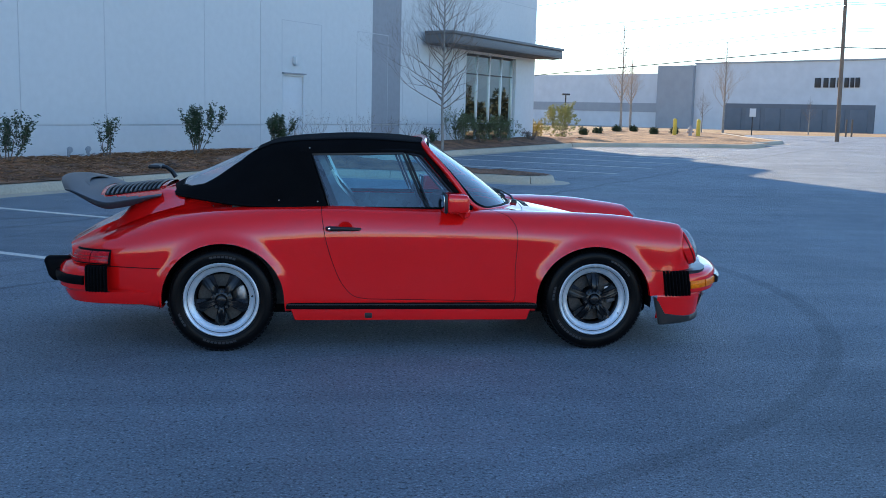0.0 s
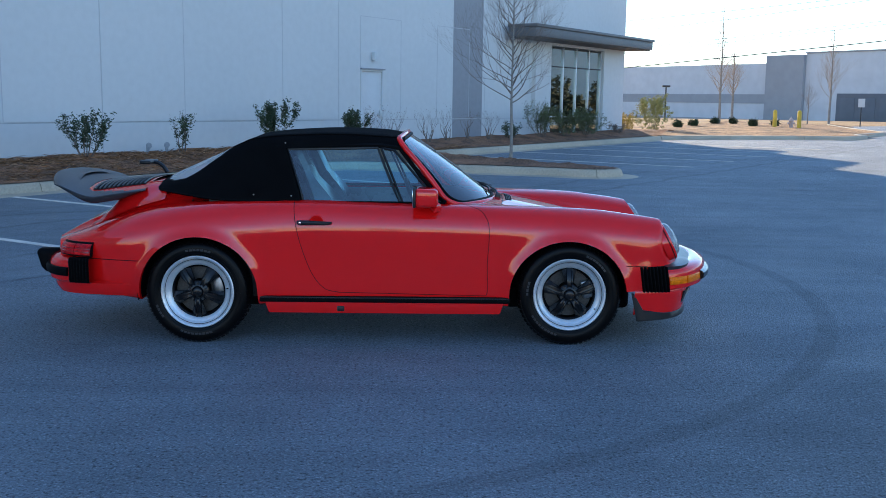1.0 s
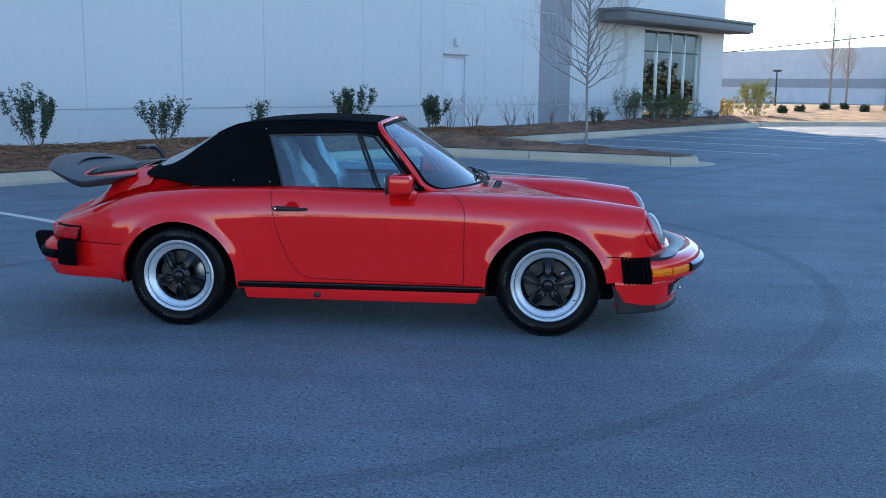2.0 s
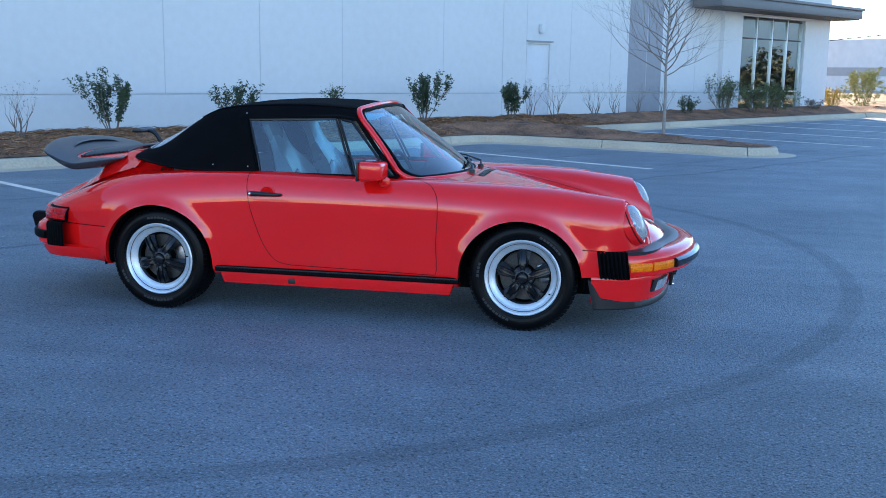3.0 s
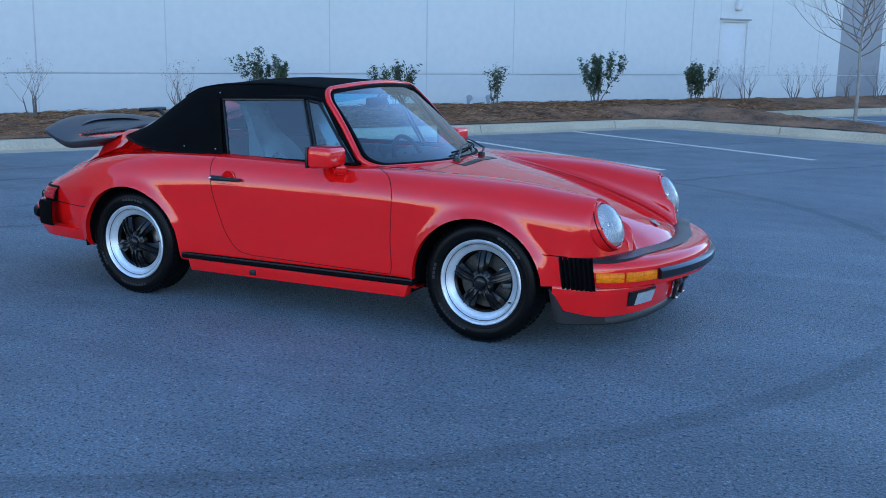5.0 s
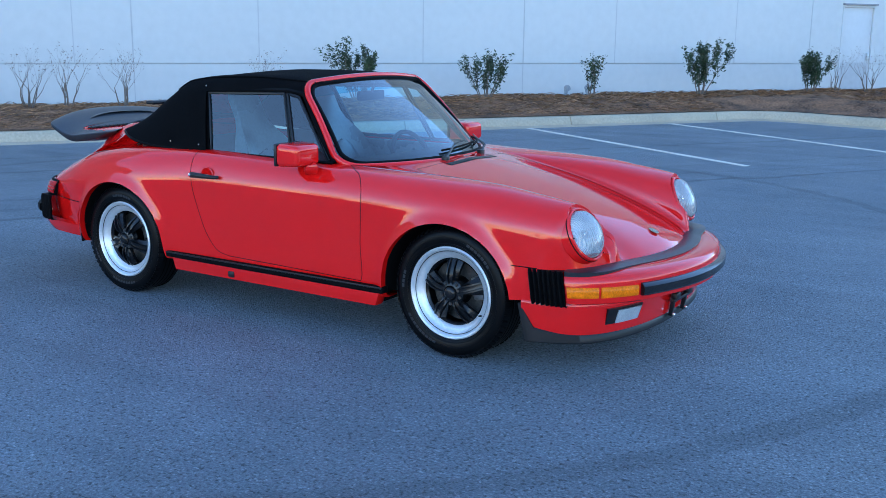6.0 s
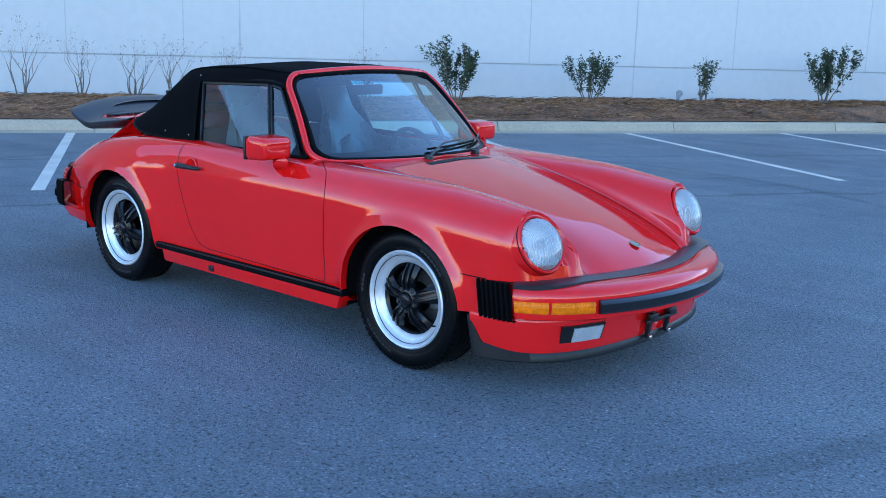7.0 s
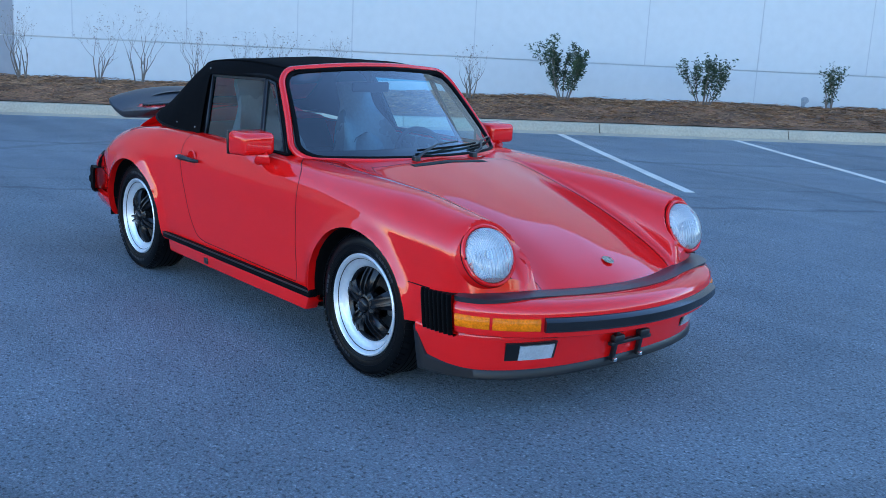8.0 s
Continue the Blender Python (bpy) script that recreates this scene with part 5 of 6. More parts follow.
SKIRT = dense(both_ways([(-1.49, -.802), (-1.60, -.797), (-1.70, -.784), (-1.784, -.768), (-1.86, -.754), (-1.93, -.729), (-2.0, -.690), (-2.065, -.625), (-2.12, -.52), (-2.155, -.36), (-2.175, -.18), (-2.18, 0)]), 8)
part("rear_apron", sweep(SKIRT, [(-.05, .37), (-.022, .36), (-.030, .325), (-.055, .285), (-.14, .262)]), RED, car)
t0 = min(range(NR // 2), key=lambda i: abs(LAMPS[i].x + 1.79))
t1 = near_index(LAMPS, -.40)
tm = min(range(NR // 2), key=lambda i: abs(LAMPS[i].x + 1.905))
for i0, i1 in ((t0, tm - 1), (tm, t1)):
    for a, b in ((i0, i1), (NR - 1 - i1, NR - 1 - i0)):
        lens = part("tail_lamp", sweep_closed(LAMPS, [(-.06, .528), (-.006, .530), (-.006, .545), (-.022, .583), (-.044, .602), (-.10, .606)], a, b), TAIL_RED, car, "red tail lamp lens")
        for z, o in ((.550, -.0055), (.568, -.013)):
            part("lens_rib", sweep_closed(LAMPS, [(o - .01, z - .002), (o - .0005, z - .002), (o - .0015, z + .002), (o - .01, z + .002)], a, b), TAIL_DARK, lens)
for i0, i1 in ((t0 - 1, t1 + 1), (NR - 2 - t1, NR - t0)):
    part("lamp_gasket", sweep_closed(LAMPS, [(-.03, .520), (-.010, .522), (-.010, .54), (-.027, .585), (-.047, .607), (-.056, .604), (-.04, .585)], i0, i1), BLACK_RUBBER, car)
part("tail_reflector", sweep_closed(LAMPS, [(-.07, .528), (-.03, .530), (-.040, .598), (-.08, .60)], t1 + 1, NR - 2 - t1), TAIL_RED, car)

# joints between wings and bumper ends
def side_at(s, z):
    return min(body_row(s)[45:], key=lambda q: abs(q[2] - z))


for sgn in (-1, 1):
    for s0, s1, z in ((1.56, 1.80, .499), (-1.95, -1.50, .508)):
        pts = [side_at(s, z) for s in span(s0, s1, .03)]
        part("wing_joint", tube([(x, sgn * (y + .001), z) for x, y, _ in pts], .0024, 5), DARK, car)

# sills
for sgn in (-1, 1):
    y0, y1 = .700 * sgn, .772 * sgn
    rocker = box(-.735, .742, min(y0, y1), max(y0, y1), .190, .290, .012)
    for v in rocker.verts:
        v.co.x -= math.copysign(.028 * smooth(.285, .19, v.co.z), v.co.x)
    part("rocker_panel", rocker, RED, car)
    trim = part("sill_trim", box(-.757, .770, min(.74 * sgn, .792 * sgn), max(.74 * sgn, .792 * sgn), .262, .300, .010, 3), BLACK_RUBBER, car, "black rubber sill trim")
    part("trim_insert", box(-.752, .765, min(.78 * sgn, .7945 * sgn), max(.78 * sgn, .7945 * sgn), .288, .296, .002), BLACK_PLASTIC, trim)
    part("jack_cover", box(-.285, -.24, min(.76 * sgn, .778 * sgn), max(.76 * sgn, .778 * sgn), .205, .238, .006), BLACK_PLASTIC, car)
under = part("underbody", box(-.70, .70, -.69, .69, .182, .32, .03, 2, box(-1.42, 1.55, -.50, .50, .18, .32, .03)), DARK, car)


# wheels
def wheel_parts():
    """One wheel: tyre, rim lip and barrel, five-spoke centre, hub cap, bolts; its outer face looks to -y."""
    out = empty("wheel")
    r = 0.214
    prof = [(r, -.082), (r + .012, -.092), (.245, -.100), (.268, -.1025), (.285, -.099), (.300, -.091), (.309, -.081), (.3135, -.066), (.315, -.04), (.3155, 0)]
    prof = prof + [(a, -b) for a, b in prof[-2::-1]]
    tyre = part("tyre", lathe(prof, 72), TYRE, out)
    groove = bmesh.new()
    for y in (-.045, -.015, .015, .045):
        groove = lathe([(.3163, y - .004), (.3167, y), (.3163, y + .004)], 72, groove)
    part("tread_groove", groove, DARK, tyre)
    blocks = bmesh.new()
    for k in range(64):
        a = 2 * math.pi * k / 64
        for sg in (-1, 1):
            m = Matrix.Rotation(a, 4, "Y") @ Matrix.Translation((.3085, sg * .083, 0)) @ Matrix.Rotation(sg * .55, 4, "Z")
            blocks = joined(blocks, box(-.0016, .0030, -.016, .014, -.0105, .0105), m)
    tagged(part("tread_block", blocks, TYRE, tyre, smooth=False), kind="stuff")
    rib = bmesh.new()
    for rr in (.238, .262):
        rib = tube([(rr * math.cos(a), -.1015 if rr > .25 else -.0985, rr * math.sin(a)) for a in span(0, 2 * math.pi * 71 / 72, 2 * math.pi / 72)], .0016, 5, rib, closed=True)
    part("sidewall_rib", rib, TYRE, tyre)
    marks = bmesh.new()
    for base, n in ((90, 7), (270, 9), (210, 4)):
        for k in range(n):
            a = radians(base + (k - n / 2) * 5)
            m = Matrix.Rotation(-a, 4, "Y") @ Matrix.Translation((.260, -.1025, 0))
            marks = joined(marks, box(-.0065, .0065, -.0005, .0005, -.0085, .0085), m)
    tagged(part("sidewall_lettering", marks, GRAPHITE_LIP, tyre, smooth=False), kind="stuff")
    rim = part("rim", lathe([(.205, .09), (.196, .05), (.185, .0), (.166, -.040), (.163, -.054), (.168, -.061), (.182, -.067), (.194, -.075), (.203, -.086), (.210, -.095), (.217, -.0975), (.223, -.093), (.2235, -.084), (.214, -.080)], 72), POLISHED, out, "polished alloy rim lip")
    # thin dark ring draws the line of the step in the lip
    part("rim_step_line", lathe([(.1985, -.0815), (.2000, -.0835), (.2015, -.0845)], 72), DISC_DARK, rim)
    barrel = part("barrel", lathe([(.163, -.030), (.170, .06), (.10, .065), (0, .065)], 48), DARK, rim)
    part("brake_disc", lathe([(.145, .0), (.145, .02), (.07, .02), (.07, -.002), (.145, -.002), (.145, 0)], 48), DISC_DARK, out)
    centre = bmesh.new()
    for k in range(5):
        rows = []
        for rr, hw, y in ((.030, .017, -.066), (.050, .021, -.074), (.075, .027, -.075), (.10, .033, -.070), (.125, .039, -.061), (.142, .043, -.052), (.156, .046, -.045), (.164, .047, -.039)):
            # a wide dark leaf with two narrow raised ribs along its middle
            ridge = .011 * smooth(.035, .075, rr) * (1 - .5 * smooth(.13, .164, rr))
            far, near = min(.0185, .66 * hw), min(.0095, .32 * hw)
            half = [(hw, .040), (hw, .020), (.5 * hw + .5 * far, .013), (far + .05 * (hw - far), .006), (far, -ridge), (near + .002, -ridge), (near, .002)]
            rows.append([(rr, y + h, -q) for q, h in half] + [(rr, y + .003, 0)] + [(rr, y + h, q) for q, h in half[::-1]])
        spoke = grid(rows)
        bmesh.ops.recalc_face_normals(spoke, faces=spoke.faces)
        centre = joined(centre, spoke, Matrix.Rotation(2 * math.pi * k / 5 + math.pi / 2, 4, "Y"))
    centre = lathe([(.064, -.030), (.064, -.062), (.052, -.070), (.036, -.074)], 40, centre)
    centre = lathe([(.1655, -.026), (.1655, -.040), (.157, -.036), (.150, -.026)], 60, centre)
    bmesh.ops.translate(centre, vec=(0, -.014, 0), verts=centre.verts)
    part("spoke_centre", centre, WHEEL_BLACK, out, "black five-spoke alloy centre")
    part("hub_cap", lathe([(0, -.104), (.018, -.104), (.026, -.101), (.030, -.095), (.032, -.080), (.034, -.07)], 32), WHEEL_BLACK, out)
    for k in range(5):
        a = 2 * math.pi * (k + .5) / 5 + math.pi / 2
        part("wheel_bolt", lathe([(0, -.078), (.006, -.078), (.0085, -.074), (.0085, -.05)], 10), DISC_DARK, out).matrix_basis = pose(.052 * math.cos(a), -.013, -.052 * math.sin(a))
    part("valve", tube([(.185, -.06, .02), (.178, -.085, .02)], .004, 6), BLACK_RUBBER, out).matrix_basis = pose(0, 0, 0)
    return out


wheel = wheel_parts()
wheel.parent = car
wheel.matrix_basis = pose(AXLE, -.660, HUB) @ pose(0, 0, 0, 0, 36, 0)
for x, y, turn, lean in ((-AXLE, -.672, 0, 0), (AXLE, .660, 180, 0), (-AXLE, .672, 180, 40)):
    copy_thing(wheel, pose(x, y, HUB, 0, 0, turn) @ pose(0, 0, 0, 0, lean, 0))
for x in (AXLE, -AXLE):
    for sgn in (-1, 1):
        part("brake_caliper", joined(None, box(.085, .150, -.03, .045, -.055, .055, .012), pose(x, .665 * sgn, HUB, 0, -12, 0)), DISC_STEEL, car, "grey brake caliper")
for x, r in ((1.122, .372), (-1.122, .374)):
    for sgn in (-1, 1):
        rows = []
        for k in range(25):
            a = radians(-8 + 196 * k / 24)
            rows.append([(x + r * math.cos(a), sgn * y, HUB + (r - .016) * math.sin(a)) for y in ((.768 if x > 0 else .790), .6, .40, .33)])
        well = grid(rows)
        back = [[(x + r * q * math.cos(radians(-8 + 196 * k / 24)), sgn * .40, HUB + r * q * math.sin(radians(-8 + 196 * k / 24))) for q in (0.0, .5, 1.0)] for k in range(25)]
        well = grid(back, well)
        part("wheel_well", well, DARK, car)

# headlamps, tilted back
for sgn in (-1, 1):
    m = Matrix.Translation((1.755, .612 * sgn, .6436)) @ Matrix.Rotation(radians(-27), 4, "Y") @ Matrix.Rotation(radians(90 + 4 * sgn), 4, "Z")
    # turned bodies look along -y, here towards the front
    ring = part("headlamp_ring", joined(None, lathe([(.126, .05), (.1265, .003), (.1235, -.006), (.118, -.009), (.1135, -.007), (.111, -.001), (.110, .02)], 56), m), RED, car)
    part("ring_gap", joined(None, lathe([(.1268, .010), (.1280, .007), (.1268, .004)], 56), m), DARK, ring)
    part("ring_screw", joined(None, lathe([(0, -.003), (.0035, -.003), (.0045, 0), (.0045, .004)], 12), m @ pose(-.1178, -.0085, 0)), DARK, ring)
    lamp = part("headlamp_glass", joined(None, lathe([(0, -.052), (.03, -.0512), (.06, -.0470), (.085, -.0385), (.100, -.027), (.108, -.013), (.1105, .002)], 56), m), LENS, car, "clear domed headlamp glass")
    flutes = bmesh.new()
    for k in range(-6, 7):
        x = k * .0135
        h = math.sqrt(max(0, .088 ** 2 - x * x))
        flutes = tube([(x, -.045 + 3.2 * (x * x + z * z) * .9, z) for z in span(-h, h * .2, .02)], .0022, 5, flutes)
    part("lens_flute", joined(None, flutes, m), LENS, lamp)
    part("headlamp_bowl", joined(None, lathe([(.109, -.002), (.098, .022), (.07, .05), (.035, .066), (0, .07)], 40), m), REFLECTOR, lamp)
    part("bulb_shield", joined(None, lathe([(0, -.012), (.018, -.010), (.022, .0), (.022, .04)], 24), m), CHROME, lamp)


# windscreen
def screen(a, b):
    """Windscreen surface: a across, -1 to 1, b from foot to top."""
    y = a * (.628 - .108 * b)
    x0, x1 = .690 - .20 * a * a - .075 * a ** 4, .140 - .055 * a * a
    z0, z1 = .860 - .006 * a * a, 1.262 - .030 * a * a
    return Vector((x0 + (x1 - x0) * b + .016 * math.sin(math.pi * b), y, z0 + (z1 - z0) * b))


def screen_edge(inset, n=22, round_=.16):
    """The outline of the windscreen, inset in its own plane, with round corners."""
    w, h = 1 - inset / .6, 1 - 2 * inset / .7
    pts = []
    for cx, cy, a0 in ((1, 1, 0), (-1, 1, 90), (-1, 0, 180), (1, 0, 270)):
        for k in range(7):
            t = radians(a0 + 90 * k / 6)
            rx, ry = round_ * .8, round_ * 1.1
            pts.append((cx * (1 - rx) + rx * math.cos(t), (cy * (1 - 2 * ry) + ry) + ry * math.sin(t)))
    out = []
    for (p, q), (p1, q1) in zip(pts, pts[1:] + pts[:1]):
        m = max(1, round(math.hypot(p1 - p, (q1 - q)) / .07))
        out += [(p + (p1 - p) * k / m, q + (q1 - q) * k / m) for k in range(m)]
    return [screen(p * w, .5 + (q - .5) * h) for p, q in out]


rows = [[screen(a, b) for a in span(-.985, .985, .07)] for b in span(.012, .988, .08)]
windscreen = part("windscreen", grid(rows), WINDOW, car, "clear curved windscreen")
windscreen.visible_shadow = False
band = part("shade_band", grid([[screen(a, b) + Vector((-.006, 0, -.003)) for a in span(-.95, .95, .07)] for b in (.86, .90, .94, .975)]), SHADE_GLASS, windscreen, "blue-green shade band")
band.visible_shadow = False
outer = screen_edge(-.022)
part("windscreen_frame", tube(outer, .017, 10, closed=True), RED, car)
part("windscreen_seal", tube(screen_edge(.002), .012, 8, closed=True), BLACK_RUBBER, car, "black rubber windscreen seal")
for side_y in (-.150, .215):
    foot = screen(side_y / .6, -.02) + Vector((.035, 0, .012))
    wiper = part("wiper_arm", tube([foot, foot + Vector((-.01, .06, .03)), screen(side_y / .6 + .28, .10) + Vector((.025, 0, .02)), screen(side_y / .6 + .55, .13) + Vector((.022, 0, .014))], [.009, .007, .005, .004], 6), BLACK_PLASTIC, car)
    part("wiper_blade", tube([screen(side_y / .6 + a, .06 + .045 * a) + Vector((.012, 0, .010)) for a in span(.08, .80, .09)], .006, 5), BLACK_RUBBER, wiper)
    part("wiper_pivot", box(foot.x - .018, foot.x + .018, foot.y - .016, foot.y + .016, foot.z - .03, foot.z + .012, .006), BLACK_PLASTIC, wiper)
def deck_at(x, y):
    """Height of the lid's middle at a plan point."""
    a, b = min(((q, r) for q, r in zip(body_row(x)[:10], body_row(x)[1:])), key=lambda e: abs(e[0][1] + e[1][1] - 2 * abs(y)))
    t = (abs(y) - a[1]) / (b[1] - a[1])
    return a[2] + (b[2] - a[2]) * t


vent_rows = [[(x - .10 * y * y, y, deck_at(x, y) + dz) for x, dz in ((.772, .0), (.775, .0015), (.812, .0015), (.816, .0))] for y in span(-.235, .235, .03)]
vent = part("air_intake", grid(vent_rows), DARK, lid_ob, "black slotted fresh-air intake in the lid")
for x in (.784, .794, .804):
    part("intake_slat", tube([(x - .10 * y * y, y, deck_at(x, y) + .001) for y in span(-.225, .225, .045)], .0022, 6), BLACK_PLASTIC, vent)
part("lid_crest", joined(None, lathe([(0, -.004), (.02, -.004), (.026, 0)], 20), Matrix.Translation((1.834, 0, .572)) @ Matrix.Rotation(radians(-66), 4, "Y") @ Matrix.Rotation(radians(90), 4, "Z")), BADGE, lid_ob, "small gold and dark badge")


# side windows, leaning in
def pane_point(x, z, sgn, off=0.0):
    return Vector((x, sgn * (.652 - (z - .86) * .345 + off), z))


for sgn in (-1, 1):
    for outline in ([(-.497, .862), (.090, .858), (-.052, 1.190), (-.605, 1.176)], [(.112, .858), (.335, .858), (.055, 1.175), (-.030, 1.190)]):
        rows = [[pane_point(*(Vector(outline[0]).lerp(Vector(outline[1]), s).lerp(Vector(outline[3]).lerp(Vector(outline[2]), s), t)), sgn) for s in span(0, 1, .25)] for t in span(0, 1, .25)]
        pane = part("side_window", grid(rows), SIDE_GLASS, car)
        pane.visible_shadow = False
        loop = [Vector(outline[k]).lerp(Vector(outline[(k + 1) % 4]), t) for k in range(4) for t in (0, .25, .5, .75)]
        part("window_frame", tube([pane_point(x, z, sgn, .002) for x, z in loop], .0085, 6, closed=True), BLACK_PLASTIC, car)
    part("belt_seal", tube([pane_point(x, .860, sgn, .008) for x in span(-.53, .37, .1)], .011, 6), BLACK_RUBBER, car)
    part("pillar_seal", tube([pane_point(x, z, sgn, -.004) for x, z in ((.37, .862), (.22, 1.02), (.085, 1.19), (-.03, 1.203), (-.3, 1.200), (-.625, 1.186))], .015, 6), BLACK_RUBBER, car)
    post = [[pane_point(x - .012 + d, z, sgn, o) for d, o in ((.010, .003), (-.004, .007), (-.05, .007), (-.05, -.02), (.010, -.02))] for x, z in ((-.505, .85), (-.56, 1.02), (-.615, 1.20))]
    part("window_post", grid(post, wrap=True), BLACK_RUBBER, car)

# soft top
T_Z = curve([(-1.50, .948), (-1.43, .985), (-1.25, 1.067), (-1.06, 1.153), (-1.0, 1.181), (-.93, 1.214), (-.83, 1.255), (-.62, 1.284), (-.3, 1.299), (-.05, 1.292), (.115, 1.270)])
T_YS = curve([(-1.5, .34), (-1.25, .40), (-.97, .435), (-.7, .470), (-.3, .485), (.115, .465)])
T_ZS = curve([(-1.5, .938), (-1.25, 1.030), (-1.06, 1.130), (-1.0, 1.160), (-.93, 1.194), (-.83, 1.232), (-.62, 1.256), (-.3, 1.267), (.115, 1.247)])
T_YU = curve([(-1.5, .42), (-1.25, .52), (-1.05, .53), (-.9, .535), (-.6, .550), (.115, .525)])
T_ZU = curve([(-1.5, .930), (-1.25, .975), (-1.05, 1.06), (-.9, 1.13), (-.6, 1.195), (-.3, 1.21), (.115, 1.21)])
T_YB = curve([(-1.5, .46), (-1.3, .585), (-1.1, .645), (-.9, .668), (-.5, .678), (.115, .66)])
T_ZB = curve([(-1.5, .922), (-1.3, .905), (-1.1, .886), (-.9, .876), (-.5, .868), (.115, .858)])


def top_row(s):
    zu, yu, yb, zb = T_ZU(s), T_YU(s), T_YB(s), T_ZB(s)
    pts = [(0, T_Z(s)), (.28, T_Z(s) - .012), (T_YS(s), T_ZS(s)), (yu, zu), (yu + (yb - yu) * .55, zu + (zb - zu) * .5), (yb, zb), (yb + .004, zb - .012)]
    bow = .30 * (min(1, max(0, (-.8 - s) / .7)) ** 2)
    return [(s + bow * y * y, y, z) for y, z in rounded(pts, 6)]


top = grid([top_row(s) for s in span(-1.50, .115, .03)])
facing_out(top)
HOLE = [(-.616, 1.184), (-.3, 1.195), (.3, 1.198), (.3, .80), (-.495, .80)]
bmesh.ops.delete(top, geom=cut(top, HOLE, 1, lambda c: c.y > .45), context="FACES")
PANE = [(-.95, -.1), (-.95, .345), (-.962, .40), (-1.03, .45), (-1.26, .475), (-1.345, .43), (-1.40, .34), (-1.43, -.1)]
rear_faces = cut(top, PANE, 2, lambda c: c.z > .9)
rear_seam = seam_edges(rear_faces)
rear_half = lifted(top, rear_faces)
soft_top = part("soft_top", mirrored(top), FABRIC, car, "taut black canvas folding top")
rear_window = part("rear_window", mirrored(rear_half), CLEAR_PLASTIC, soft_top, "clear flexible plastic rear window")
rear_window.visible_shadow = False
part("window_binding", seam_bars(rear_seam, .006, both=True), BLACK_RUBBER, soft_top)
for sgn in (-1, 1):
    part("seam_welt", tube([(s, sgn * T_YS(s), T_ZS(s) + .003) for s in span(-.97, .10, .06)], .0045, 5), FABRIC, soft_top)
    part("base_welt", tube([(s + .30 * (min(1, max(0, (-.8 - s) / .7)) ** 2) * T_YB(s) ** 2, sgn * (T_YB(s) + .004), T_ZB(s) - .008) for s in span(-1.48, -.52, .06)], .008, 5), BLACK_RUBBER, soft_top)
    for s, z in ((-.62, 1.215), (-.80, .905), (-.57, .90)):
        part("snap_stud", joined(None, lathe([(0, -.004), (.004, -.003), (.005, 0)], 8), Matrix.Translation((s, sgn * (T_YU(s) + .004 if z > 1 else T_YB(s) + .0), z)) @ (Matrix.Rotation(math.pi, 4, "Z") if sgn > 0 else Matrix())), DISC_STEEL, soft_top)

# whale tail
def tail_plan(p, q):
    """Tail tray: p from front to rear, q across."""
    half = .46 + .12 * smooth(0, .75, p) - .10 * max(0, (p - .8) / .2) ** 2
    x = -1.52 - .66 * p + .10 * p * q * q
    return x, q * half


def tail_z(p, q):
    return .962 - .075 * p - .055 * abs(q) ** 2.6 + .112 * smooth(.50, 1.0, p)


def tail_top(p, q, up=0.0):
    return (*tail_plan(p, q), tail_z(p, q) + up)


# the tray's top is one sheet: red in the middle, rubber round its rim and over the upturned rear
ps, qs = span(0, 1, .03), span(-1, 1, .05)
red_top, rubber_top = bmesh.new(), bmesh.new()
for p0, p1 in zip(ps, ps[1:]):
    for q0, q1 in zip(qs, qs[1:]):
        p, q = (p0 + p1) / 2, (q0 + q1) / 2
        rubber = p > .62 or abs(q) > .93 - .16 * smooth(.2, .62, p)
        sheet = rubber_top if rubber else red_top
        sheet.faces.new([sheet.verts.new(tail_top(a, b, .002 if rubber else 0)) for a, b in ((p0, q0), (p1, q0), (p1, q1), (p0, q1))])
tail = part("tail_spoiler", welded(red_top, 1e-5), RED, car, "red upswept tail spoiler tray")
part("tail_rim", welded(rubber_top, 1e-5), GRAPHITE_LIP, tail, "dark grey rubber rim of the tail")
edge_rows = []
for p, q in [(p, -1) for p in ps] + [(1, q) for q in qs[1:-1]] + [(p, 1) for p in ps[::-1]]:
    b, a = Vector(tail_top(p, q, .002)), Vector(tail_top(p * .8, q * .7))
    out = Vector((b.x - a.x, b.y - a.y, 0)).normalized()
    deep = .010 + .032 * smooth(.0, .40, p) * (1 - .74 * smooth(.50, 1.0, p))
    edge_rows.append([tuple(b), (*(b + out * .006).xy, b.z - .004), (*(b + out * .004).xy, b.z - deep * .6), (*(b - out * .010).xy, b.z - deep), (*(b - out * .16).xy, b.z - deep - .004)])
part("tail_lip", grid(edge_rows), GRAPHITE_LIP, tail, "dark grey rubber tail lip")
part("tail_underside", grid([[(*tail_plan(p, q), tail_z(min(p, .85), q) - .014 - .024 * smooth(0, .25, p) * (1 - .6 * smooth(.5, .9, p))) for q in span(-.90, .90, .1)] for p in span(0, .90, .06)]), BLACK_PLASTIC, tail)
rows = []
for t in span(0, 1, .05):
    x, hw = -1.37 - .48 * t, .43 - .07 * t
    zb = Z_TOP(x) - .035
    zt = zb + .035 + (tail_z(.1, 0) - .012 - Z_TOP(-1.53)) * smooth(0, .32, t)
    zt += (zb - .01 - zt) * smooth(.60, 1.0, t)
    h = zt - zb
    half = [(hw + .15, zb - .045), (hw + .075, zb - .008 + .10 * h), (hw + .025, zb + .45 * h), (hw - .01, zb + .82 * h), (hw - .06, zt)]
    rows.append([(x, -y, z) for y, z in half] + [(x, y, z) for y, z in half[::-1]])
part("tail_pedestal", closed_ends(grid(rows)), RED, tail)
